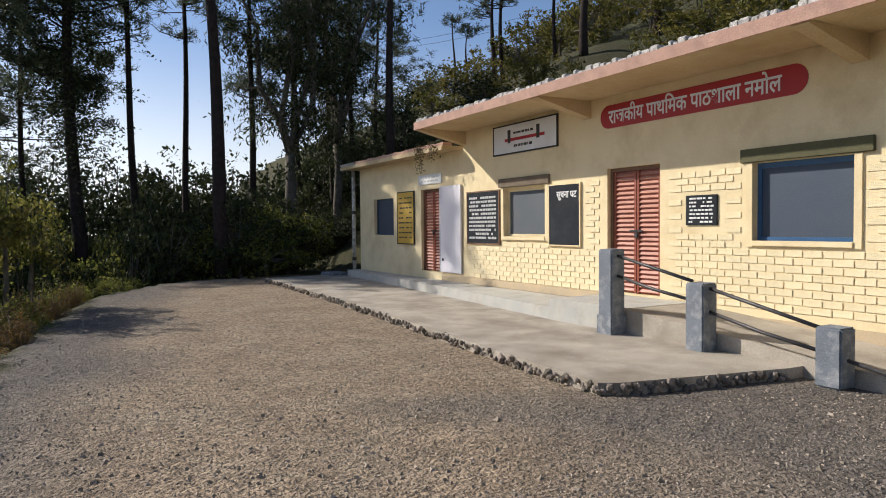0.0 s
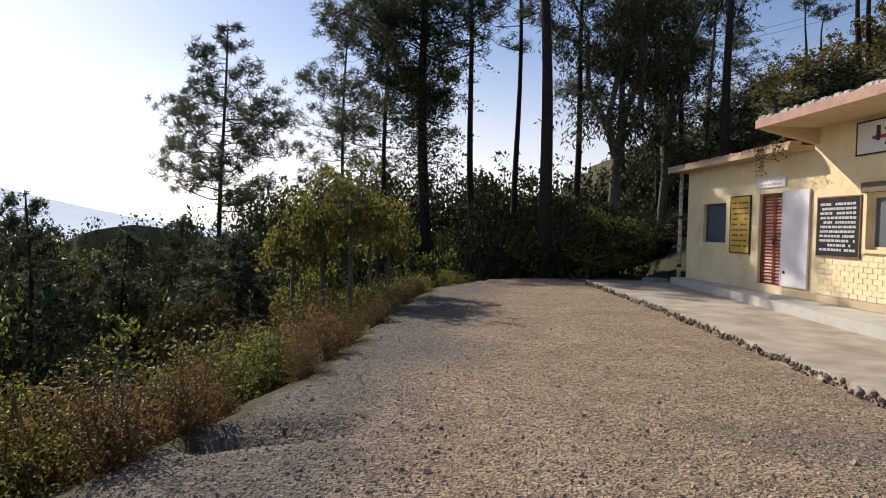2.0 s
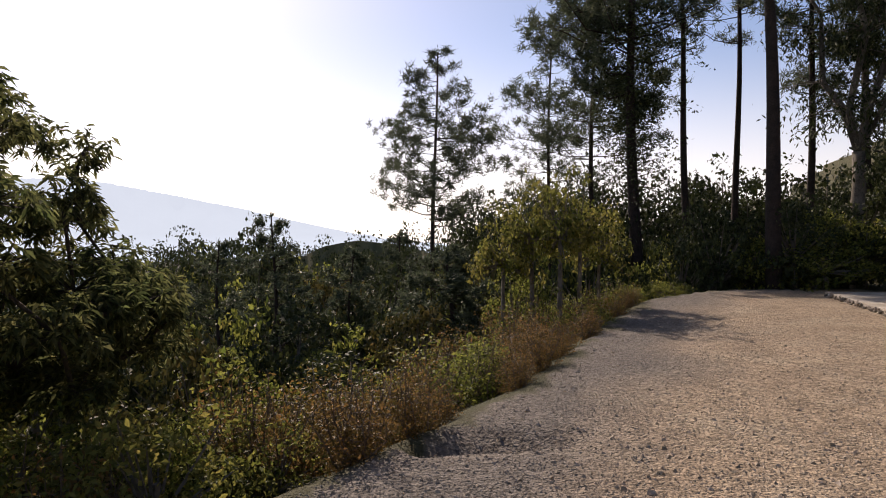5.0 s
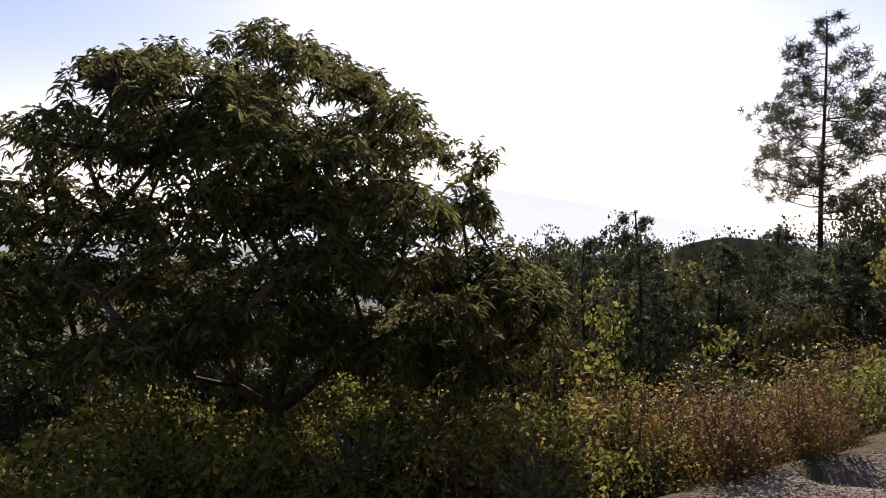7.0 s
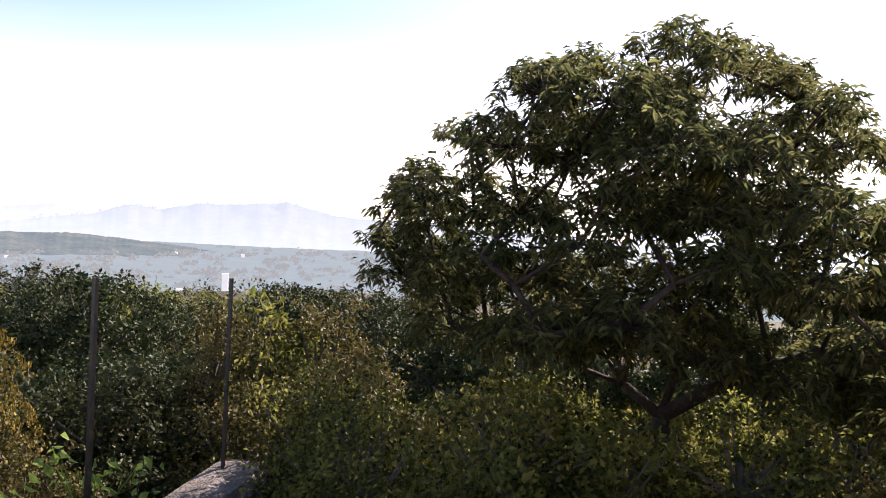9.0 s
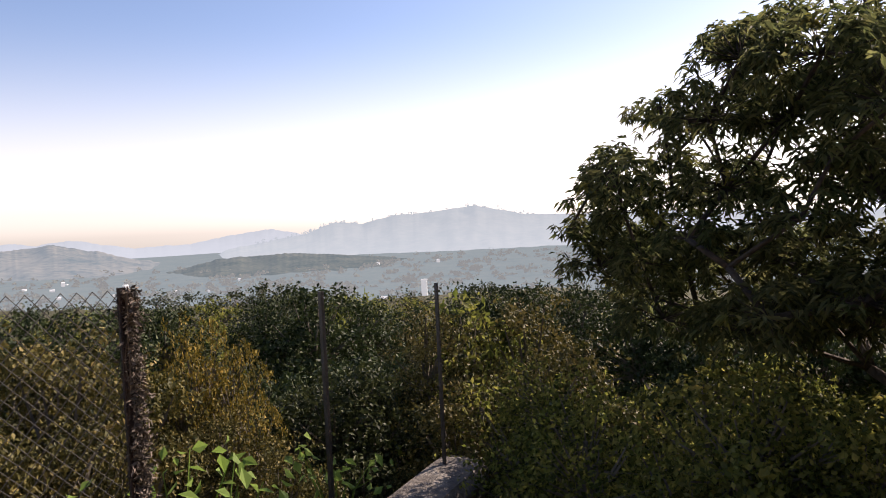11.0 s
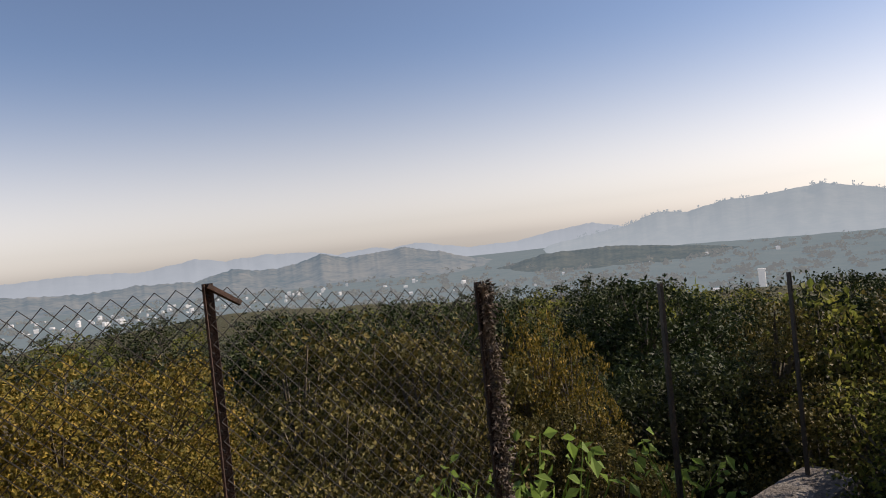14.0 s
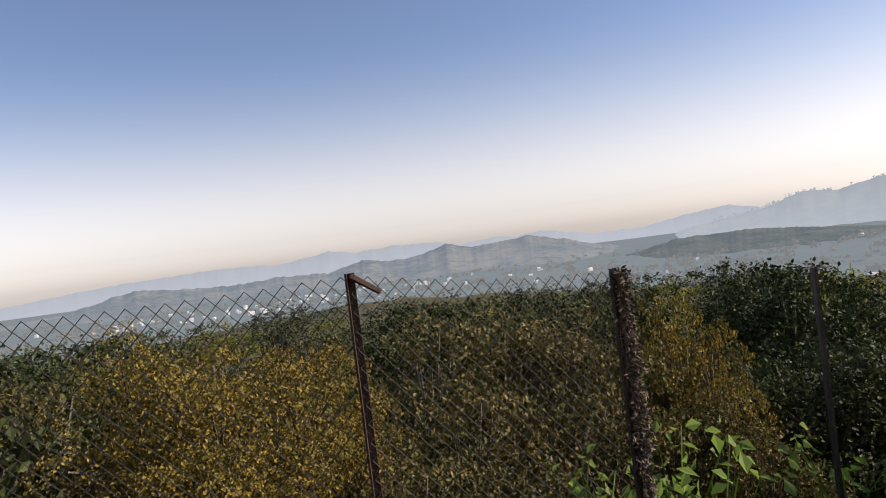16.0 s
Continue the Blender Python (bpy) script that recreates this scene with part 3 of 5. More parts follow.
def bars(name, parent, y0, y1, z0, z1, rows, per, material, seed, fill=0.5, x=X0 - 0.03):
    """Writing too small to read, as short raised strokes."""
    rng = random.Random(seed)
    bm = bmesh.new()
    h = (z1 - z0) / rows
    for r in range(rows):
        y = y0 + rng.uniform(0, 0.04)
        while y < y1 - 0.03:
            w = rng.uniform(0.4, 1.3) * (y1 - y0) / per
            if rng.random() < 0.9:
                z = z0 + h * (r + 0.5 - fill / 2)
                box(bm, x - 0.003, x, y, min(y + w * 0.75, y1), z, z + h * fill)
            y += w
    return tagged(part(name, bm, material, parent), kind="stuff")


def board(name, y0, y1, z0, z1, material, label, thick=0.03, frame=None, cat="board"):
    b = thing(name, label, cat)
    part("panel", bx(X0 - thick, X0 - 0.002, y0, y1, z0, z1, 0.004), material, b)
    if frame:
        f = 0.025
        for q in (bx(X0 - thick - 0.008, X0 - 0.002, y0 - f, y0, z0 - f, z1 + f), bx(X0 - thick - 0.008, X0 - 0.002, y1, y1 + f, z0 - f, z1 + f), bx(X0 - thick - 0.008, X0 - 0.002, y0, y1, z0 - f, z0), bx(X0 - thick - 0.008, X0 - 0.002, y0, y1, z1, z1 + f)):
            part("frame", q, frame, b)
    return b


def lettering(name, body, y_start, z, size, material, parent, x, squeeze=1.0, length=None, bold=0.004):
    """Raised painted letters on the wall, running towards -y."""
    cu = bpy.data.curves.new(name, "FONT")
    cu.body, cu.size, cu.extrude, cu.offset = body, size, 0.002, bold
    tmp = new(name, cu)
    dg = bpy.context.evaluated_depsgraph_get()
    me = bpy.data.meshes.new_from_object(tmp.evaluated_get(dg))
    bpy.data.objects.remove(tmp)
    me.materials.clear()
    me.materials.append(material)
    w = max(v.co.x for v in me.vertices) if len(me.vertices) else 1
    k = length / w if length else squeeze
    ob = new(name, me)
    ob.matrix_world = Matrix(((0, 0, -1, x), (-k, 0, 0, y_start), (0, 1, 0, z), (0, 0, 0, 1)))
    ob.parent = parent
    return ob


def red_sign():
    s = thing("name_board", "long red painted name band with white Hindi lettering", "sign")
    bm = bmesh.new()
    r, y0, y1, zc = 0.19, 5.22, 8.86, 3.385
    ring = [(y1 - r + r * math.sin(a), zc + r * math.cos(a)) for a in np.linspace(0, math.pi, 12)] + [(y0 + r - r * math.sin(a), zc - r * math.cos(a)) for a in np.linspace(0, math.pi, 12)]
    a = [bm.verts.new((X0 - 0.012, y, z)) for y, z in ring]
    b = [bm.verts.new((X0 + 0.0, y, z)) for y, z in ring]
    bm.faces.new(a)
    for i in range(len(ring)):
        bm.faces.new((a[i], b[i], b[(i + 1) % len(ring)], a[(i + 1) % len(ring)]))
    bmesh.ops.recalc_face_normals(bm, faces=bm.faces)
    part("band", bm, M_RED, s)
    # the short vowel sign is typed before its consonant, where it is drawn
    lettering("lettering", "राजकीय पाथिमक पाठशाला नमोल", 8.66, 3.275, 0.31, M_WHITE, s, X0 - 0.015, length=3.1, bold=0.005)


red_sign()
sg = board("school_sign", 10.0, 12.05, 3.07, 3.62, M_WHITE, "white sign board with a red pencil emblem", 0.03, M_INK)
part("emblem_bar", bx(X0 - 0.034, X0 - 0.031, 10.35, 11.65, 3.30, 3.36), M_RED, sg)
for yy in (10.55, 11.5):
    part("emblem_mark", bx(X0 - 0.036, X0 - 0.031, yy - 0.05, yy + 0.05, 3.27, 3.53, 0.002), M_INK, sg)
bars("writing", sg, 10.7, 11.35, 3.41, 3.5, 1, 6, M_INK, 1)
bars("writing", sg, 10.7, 11.35, 3.15, 3.25, 1, 6, M_INK, 2)
bb = board("blackboard", 9.38, 10.22, 1.24, 2.33, M_BLACK, "black painted notice board with a chalked heading", 0.03, M_CREAM)
lettering("heading", "सूचना पट", 10.0, 2.1, 0.17, M_WHITE, bb, X0 - 0.034, length=0.55)
cb = board("chalkboard", 11.89, 13.13, 1.23, 2.33, M_BLACK, "blackboard filled with chalk writing", 0.03, M_FRAME_BROWN)
bars("writing", cb, 11.98, 13.05, 1.3, 2.25, 11, 11, M_CHALK, 3, 0.55)
yb = board("yellow_board", 15.79, 16.73, 1.16, 2.5, M_YELLOW, "mustard painted notice board with dark writing", 0.03, M_INK)
bars("writing", yb, 15.88, 16.65, 1.25, 2.42, 9, 5, M_INK, 4, 0.3)
pq = board("plaque", 6.52, 7.06, 1.58, 2.01, M_BLACK, "black stone plaque with white writing", 0.025, None, "plaque")
bars("writing", pq, 6.57, 7.02, 1.6, 1.99, 7, 7, M_WHITE, 5, 0.45, X0 - 0.026)
tagged(part("name_plate", bx(X0 - 0.03, X0 - 0.002, 14.32, 15.50, 2.64, 2.88, 0.01), M_WHITE), "small faded white plate over the wing door", "plate")
bars("writing", bpy.data.objects["name_plate"], 14.45, 15.35, 2.68, 2.84, 2, 6, M_PLINTH, 6)
dl = thing("open_door_leaf", "white sheet door leaf folded back against the wall", "door")
part("panel", bx(X0 - 0.045, X0 - 0.01, 13.40, 14.38, 0.51, 2.55, 0.006), M_DOORWHITE, dl)
for q in (bx(X0 - 0.055, X0 - 0.045, 13.40, 13.43, 0.51, 2.55), bx(X0 - 0.055, X0 - 0.045, 14.35, 14.38, 0.51, 2.55)):
    part("edge_strip", q, M_WHITE, dl)
part("latch", bx(X0 - 0.065, X0 - 0.045, 14.2, 14.26, 0.78, 0.84, 0.004), M_STEEL, dl)


def drain_pipe():
    d = thing("drain_pipe", "pale plastic drain pipe down the wing's corner", "pipe")
    v, f = [], []
    tube(v, f, [(7.93, 19.5, 3.3), (7.93, 19.5, 1.8), (7.93, 19.5, 0.12)], [0.055] * 3, 10)
    raw("pipe", v, f, M_WHITEWASH, d, smooth=True)
    for z in (0.6, 2.0):
        v, f = [], []
        tube(v, f, [(7.93, 19.5, z), (7.93, 19.5, z + 0.09)], [0.066] * 2, 10)
        raw("collar", v, f, M_INK, d)


drain_pipe()


def ramp_rail():
    tops = ((7.06, 1.27), (5.58, 0.91), (4.0, 0.59))
    posts = []
    for y, top in tops:
        p = thing("rail_pillar", "weathered grey cement pillar beside the ramp", "pillar", "ramp pillars")
        bm = bx(6.5, 6.75, y - 0.13, y + 0.13, 0.0, top, 0.018)
        part("shaft", bm, M_GREYPAINT, p)
        if top > 1:
            part("base", bx(6.482, 6.768, y - 0.148, y + 0.148, 0.1, 0.38, 0.015), M_GREYPAINT, p)
        posts.append(y)
    for i, (za, zb) in enumerate(((1.18, 0.92), (0.85, 0.555))):
        ya, yb2 = tops[i][0] - 0.12, tops[i + 1][0] + 0.12
        for low in (0.0, 0.27):
            r = thing("hand_rail", "dark steel pipe rail between the ramp pillars", "rail", "ramp rails")
            v, f = [], []
            tube(v, f, [(6.62, ya, za - low), (6.62, (ya + yb2) / 2, (za + zb) / 2 - low), (6.62, yb2, zb - low * 0.85)], [0.021] * 3, 8)
            raw("pipe", v, f, M_STEEL, r, smooth=True)
    v, f = [], []
    r = thing("hand_rail", "dark steel pipe rail running down from the last pillar", "rail", "ramp rails")
    tube(v, f, [(6.62, 3.88, 0.28), (6.62, 2.6, 0.02)], [0.021] * 2, 8)
    raw("pipe", v, f, M_STEEL, r)


ramp_rail()
tagged(part("step_stone", bx(7.3, 7.9, 19.9, 20.8, 0.0, 0.2, 0.03), M_GREYPAINT), "low grey cement block at the apron's end", "step")


# ---- plants ----
def polar(az, d, z=0.0):
    """A place at an azimuth (degrees from +y towards -x) and distance from the yard's middle."""
    return (-d * math.sin(radians(az)), d * math.cos(radians(az)), z)


def height_at(el, d):
    return 1.6 + d * math.tan(radians(el))


def limb(rng, a, b, sag=0.0, n=5, wobble=0.05):
    a, b = np.array(a, float), np.array(b, float)
    t = np.linspace(0, 1, n)[:, None]
    p = a + (b - a) * t
    p[1:-1] += rng.normal(0, wobble, (n - 2, 3)) * np.linalg.norm(b - a)
    p[:, 2] -= sag * 4 * (t * (1 - t))[:, 0]
    return p


def pine(seed, base, top, r0, crown_from, width, lean=(0, 0), tufts=1.0, label="tall slender pine with an open crown", per=24, size=0.34, ivy=0.0, step=0.035):
    """A pine of whorled, upswept branches with needle tufts; crown_from is the share of its height that is bare."""
    rng = np.random.default_rng(seed)
    h = top - base[2]
    axis = lambda u: np.array((base[0] + lean[0] * u + 0.12 * math.sin(u * 7 + seed), base[1] + lean[1] * u, base[2] + h * u))
    v, f = [], []
    us = np.linspace(0, 1, 14)
    tube(v, f, [tuple(axis(u)) for u in us], [r0 * (1 - 0.88 * u) + 0.01 for u in us], 9)
    bv, bf, centres = v, f, []
    u = crown_from
    while u < 0.985:
        share = (u - crown_from) / (1 - crown_from)
        reach = width * (0.72 + 0.28 * math.sin(math.pi * min(1, share * 1.6))) * (1 - share ** 4) + 0.3
        for k in range(rng.integers(3, 5)):
            a = rng.uniform(0, 2 * math.pi)
            ln = reach * rng.uniform(0.55, 1.1)
            p0 = axis(u + rng.uniform(-0.01, 0.01))
            p1 = p0 + np.array((math.cos(a) * ln, math.sin(a) * ln, ln * rng.uniform(0.12, 0.5)))
            pts = limb(rng, p0, p1, 0.08 * ln, 5, 0.03)
            rr = max(0.012, r0 * 0.22 * (1 - share * 0.7))
            tube(bv, bf, [tuple(q) for q in pts], [rr, rr * 0.75, rr * 0.55, rr * 0.4, rr * 0.25], 4)
            n = int(max(3, ln * 5.5 * tufts))
            for j in range(n):
                w = 1.03 - 0.6 * rng.random() ** 1.4
                q = p0 + (p1 - p0) * w + rng.normal(0, 0.17, 3) * ln * 0.55 * np.array((1, 1, 0.9))
                q[2] += 0.1
                centres.append(q)
                if rng.random() < 0.35:
                    tube(bv, bf, [tuple(p0 + (p1 - p0) * w * 0.8), tuple(q)], [rr * 0.3, rr * 0.15], 3)
        u += step * rng.uniform(0.7, 1.3)
    centres.append(axis(1.0))
    t = thing("pine_tree", label, "tree", "pines")
    raw("trunk", v, f, M_BARK, t, smooth=True)
    nv, nf = needles(rng, centres, per, size, 0.022)
    raw("crown", nv, nf, L_PINE, t)
    if ivy:
        c = np.array([axis(u) for u in rng.uniform(crown_from * 0.55, crown_from * 1.5, 620)]) + rng.normal(0, ivy, (620, 3))
        nv, nf = leaves(rng, c, 14, 0.22, 0.16, 0.5)
        raw("climber", nv, nf, L_DARK, t, "dark climbing leaves round the trunk")
    return t


def drooping_tree(seed, base, top, r0, fork, width, label):
    """A grey-barked tree with steep limbs and hanging sprays of narrow leaves."""
    rng = np.random.default_rng(seed)
    base = np.array(base, float)
    v, f, cen = [], [], []
    h = top - base[2]
    split = base + np.array((0, 0, fork))
    tube(v, f, [tuple(q) for q in limb(rng, base, split, 0, 5, 0.015)], [r0 * 1.25, r0, r0 * 0.95, r0 * 0.9, r0 * 0.85], 10)
    for k in range(5):
        a = k * 1.3 + rng.uniform(-0.3, 0.3)
        end = np.array((base[0] + math.cos(a) * width * 0.6, base[1] + math.sin(a) * width * 0.6, top - rng.uniform(0, 0.25) * h))
        pts = limb(rng, split, end, -0.4, 7, 0.03)
        tube(v, f, [tuple(q) for q in pts], list(np.linspace(r0 * 0.65, 0.02, 7)), 7)
        for j in range(26):
            w = rng.uniform(0.08, 1)
            p = pts[min(6, int(w * 6))]
            b = rng.uniform(0, 6.28)
            q = p + np.array((math.cos(b), math.sin(b), rng.uniform(-0.3, 0.3))) * rng.uniform(0.6, width * 0.55)
            tube(v, f, [tuple(p), tuple((p + q) / 2 + np.array((0, 0, 0.15))), tuple(q)], [0.03, 0.02, 0.008], 4)
            for i in range(8):
                cen.append(p + (q - p) * rng.uniform(0.4, 1.1) + rng.normal(0, 0.25, 3) - np.array((0, 0, rng.uniform(0, 0.8))))
    t = thing("drooping_tree", label, "tree")
    raw("trunk", v, f, M_BARK_GREY, t, smooth=True)
    nv, nf = leaves(rng, cen, 9, 0.26, 0.21, 1.3, 0.3)
    raw("crown", nv, nf, L_DARK, t)
    return t


def grow(nodes, targets, rng, wobble=0.05):
    """Joins each target to the nearest limb already grown; returns parents and the limb paths. nodes: list of [point, parent]."""
    paths = {}
    root = np.array(nodes[0][0])
    for t in sorted(targets, key=lambda q: np.linalg.norm(q - root)):
        best = min(range(len(nodes)), key=lambda k: np.linalg.norm(nodes[k][0] - t) + 0.35 * max(0.0, nodes[k][0][2] - t[2] + 0.2))
        a = np.array(nodes[best][0])
        ln = np.linalg.norm(t - a)
        mids = max(1, int(ln / 0.35))
        prev = best
        for j in range(1, mids + 1):
            p = a + (t - a) * j / mids
            if j < mids:
                p = p + rng.normal(0, wobble, 3) * ln * 0.6 + np.array((0, 0, 0.06 * ln * math.sin(math.pi * j / mids)))
            nodes.append([p, prev])
            prev = len(nodes) - 1
    return nodes


def limb_mesh(nodes, tip=0.005, gain=0.0085, power=0.5, sides=7):
    """Round limbs between the nodes, thicker where they carry more."""
    n = len(nodes)
    load = [0] * n
    kids = [0] * n
    for i in range(n):
        if nodes[i][1] is not None:
            kids[nodes[i][1]] += 1
    for i in range(n - 1, -1, -1):
        load[i] += 1 if not kids[i] else 0
        if nodes[i][1] is not None:
            load[nodes[i][1]] += load[i]
    rad = [tip + gain * load[i] ** power for i in range(n)]
    v, f = [], []
    for i in range(n):
        k = nodes[i][1]
        if k is not None:
            tube(v, f, [tuple(nodes[k][0]), tuple(nodes[i][0])], [min(rad[k], rad[i] * 1.25), rad[i]], sides if rad[i] > 0.02 else 5)
    return v, f


def broad_tree():
    """The broad-leaved tree below the yard's edge: low forking limbs, and whorls of long hanging leaves at the twigs' ends."""
    rng = np.random.default_rng(11)
    at = lambda az, el, d: np.array(polar(az, d, height_at(el, d)))
    nodes = [[np.array(polar(56.6, 6.0, -2.3)), None], [at(56.8, -18.4, 6.0), 0], [at(57.6, -13.5, 6.0), 1]]
    for az, el, d, k in ((60.5, -11.5, 6.1, 2), (63.5, -7.5, 6.2, 3), (65.0, -2.5, 6.3, 4), (56.6, -9.5, 6.0, 2), (55.8, -5.0, 6.1, 6), (53.3, -1.0, 6.2, 7), (53.0, -10.3, 5.9, 2), (47.0, -7.3, 5.8, 9), (41.5, -5.5, 5.9, 10), (69.5, -8.8, 6.0, 3), (75.0, -6.5, 6.0, 12), (58.5, 2.5, 6.4, 7)):
        nodes.append([at(az, el, d), k])
    roof_az = [33.5, 35.5, 41.0, 43.4, 46.8, 51.2, 58.1, 65.2, 70.6, 75.9, 79.6, 81.5]
    roof_el = [-7.5, -4.0, 0.6, 6.2, 10.7, 13.8, 16.6, 15.7, 12.9, 7.9, 3.0, 0.4]
    boughs, tries = [], 0
    while len(boughs) < 150 and tries < 20000:
        tries += 1
        edge = len(boughs) < 26
        az = rng.uniform(36, 79.8)
        r = rng.uniform(0.2, 0.36) if not edge else rng.uniform(0.16, 0.25)
        wide = (az - 58.5) / 24.5
        d = 6.2 + rng.uniform(-1, 1) * 1.7 * math.sqrt(max(0.05, 1 - wide * wide)) * (0.5 if edge else 1.0)
        half = math.degrees(r / d)
        roof = float(np.interp(az, roof_az, roof_el)) - half * 0.9 + 0.7 - 2.2 * max(0.0, noise.noise(Vector((az * 0.33, 2.0, 7.0))))
        floor_el = float(np.interp(az, [34, 42, 50, 58, 66, 74, 82], [-9, -12, -11, -9, -11, -10.5, -2.5]))
        el = roof - (rng.uniform(0, 1.5) if edge else rng.random() * max(0.5, roof - floor_el))
        if el < floor_el - 1.5:
            continue
        c = at(az, el, d)
        if all(np.linalg.norm(c - q) > (0.34 if edge else 0.38) for q, _ in boughs):
            boughs.append((c, r))
    for az, el, d in ((81.2, -0.9, 6.2), (80.2, -1.9, 6.1), (41.0, 6.4, 6.1), (41.6, 5.0, 6.1), (36.2, -4.6, 5.9), (35.4, -6.2, 5.9)):
        boughs.append((at(az, el, d), 0.13))
    grow(nodes, [c for c, _ in boughs], rng, 0.05)
    v, f = limb_mesh(nodes)
    tips, out, gold = [], [], []
    for c, r in boughs:
        n = int(46 * (r / 0.28) ** 2) + 4
        for k in range(n):
            d = rng.normal(0, 1, 3)
            d[2] = abs(d[2]) * 1.0 - 0.45
            d /= np.linalg.norm(d)
            q = c + d * r * rng.uniform(0.7, 1.2) * np.array((1, 1, 0.8))
            tips.append(q)
            out.append(d)
            if k % 2 == 0:
                tube(v, f, [tuple(c), tuple(q)], [0.005, 0.0025], 3)
    tips, out = np.array(tips), np.array(out)

    def whorls(sel, per, size):
        """Long blades arching out and down all round each twig's end."""
        c = np.repeat(tips[sel], per, axis=0)
        n = len(c)
        a = np.tile(np.arange(per) * 2.4, len(sel)) + np.repeat(rng.uniform(0, 6.28, len(sel)), per)
        d = np.stack([np.cos(a), np.sin(a), rng.uniform(-1.1, 0.25, n)], 1) + 0.35 * np.repeat(out[sel], per, axis=0)
        d /= np.linalg.norm(d, axis=1)[:, None]
        side = np.cross(d, np.array((0, 0, 1.0)) + rng.normal(0, 0.35, (n, 3)))
        side /= np.linalg.norm(side, axis=1)[:, None] + 1e-9
        ln = size * rng.uniform(0.65, 1.25, (n, 1))
        wd = ln * 0.13
        down = np.array((0, 0, -1.0))
        base = c + rng.normal(0, 0.02, (n, 3))
        m1, end = base + d * ln * 0.5, base + d * ln * 0.92 + down * ln * 0.28
        vv = np.stack([base, m1 + side * wd, end, m1 - side * wd], 1).reshape(-1, 3)
        i = np.arange(n)[:, None] * 4
        return vv, np.concatenate([i + np.array([[0, 1, 2]]), i + np.array([[0, 2, 3]])], 1).reshape(-1, 3)

    order = rng.permutation(len(tips))
    k = len(tips) // 40
    t = thing("broad_leaved_tree", "dense broad-leaved tree with hanging dark green leaves", "tree")
    raw("trunk", v, f, M_BARK_DUSK, t, smooth=True)
    raw("crown", *whorls(order[k:], 11, 0.095), L_MANGO, t)
    raw("yellowing_sprays", *whorls(order[:k], 12, 0.10), L_SAP, t, "sprays of yellow-green young leaves")
    return t


def bush_kind(seed, name, label, leaf, n_stems, clusters, per, size, group, wood=M_TWIG, shape=1.0, bare=0.0):
    """A shrub one metre tall and about one wide, to be copied at other sizes."""
    rng = np.random.default_rng(seed)
    v, f, cen = [], [], []
    for s in range(n_stems):
        a = rng.uniform(0, 6.28)
        r = rng.uniform(0.1, 0.5)
        top = np.array((math.cos(a) * r, math.sin(a) * r, rng.uniform(0.6, 1.0) * (1 - 0.5 * r * r)))
        pts = limb(rng, (math.cos(a) * 0.06, math.sin(a) * 0.06, -0.1), top, 0, 5, 0.04)
        tube(v, f, [tuple(q) for q in pts], list(np.linspace(0.014, 0.003, 5)), 4)
        for k in range(clusters // n_stems):
            w = rng.uniform(0.2, 1.0)
            p = pts[int(w * 4)]
            q = p + rng.normal(0, 0.13, 3) * shape
            q[2] = max(0.03, q[2])
            if rng.random() > bare:
                cen.append(q)
            if k % 3 == 0:
                tube(v, f, [tuple(p), tuple(q)], [0.005, 0.002], 3)
    t = thing(name, label, "bush", group)
    raw("stem_system", v, f, wood, t)
    cen = np.array(cen)
    nor = cen - np.array((0, 0, 0.2)) + rng.normal(0, 0.15, cen.shape)
    nv, nf = facing_leaves(rng, cen, nor, per, 0.05, size, 0.25, 0.55, 1.0)
    raw("foliage", nv, nf, leaf, t)
    return t


def crown_kind(seed, name, label, leaf, lobes, per_lobe, per, size, group, category="tree"):
    """A round-topped tree one metre tall, with a short trunk and a lumpy, gappy crown, to be copied at other sizes."""
    rng = np.random.default_rng(seed)
    v, f, cen = [], [], []
    tube(v, f, [(0, 0, -0.6), (0.01, 0, 0.0), (0.0, 0.01, 0.45)], [0.035, 0.026, 0.018], 6)
    nor = []
    for k in range(lobes):
        a = rng.uniform(0, 6.28)
        r = 0.40 * math.sqrt(rng.random())
        c = np.array((math.cos(a) * r, math.sin(a) * r, 0.08 + rng.uniform(0.0, 0.76) * (1 - r * r * 2.6)))
        rad = rng.uniform(0.07, 0.17)
        tube(v, f, [(0, 0, 0.25), tuple(c)], [0.012, 0.004], 3)
        d = rng.normal(0, 1, (per_lobe, 3))
        d[:, 2] = np.abs(d[:, 2]) * 1.1 - 0.35
        d /= np.linalg.norm(d, axis=1)[:, None]
        cen.extend(c + d * rad * rng.uniform(0.75, 1.1, (per_lobe, 1)) * np.array((1, 1, 0.8)))
        nor.extend(d)
    t = thing(name, label, category, group)
    raw("trunk", v, f, M_BARK_GREY, t)
    nv, nf = facing_leaves(rng, cen, nor, per, 0.02, size, 0.2, 0.6)
    raw("crown", nv, nf, leaf, t)
    return t


def scale_pose(x, y, z, sx, sz, rz, tilt=0.0):
    return Matrix.Translation((x, y, z)) @ Euler((tilt, tilt * 0.6, rz)).to_matrix().to_4x4() @ Matrix.Diagonal((sx, sx, sz, 1))


used = set()


def place(kind, x, y, z, sx, sz, rz, tilt=0.0):
    """Puts the first of a kind itself, then copies."""
    m = scale_pose(x, y, z, sx, sz, rz, tilt)
    if kind.name in used:
        return copy_thing(kind, m @ Matrix.Diagonal((*[1 / k for k in kind.scale], 1)))
    used.add(kind.name)
    kind.matrix_world = m
    return kind


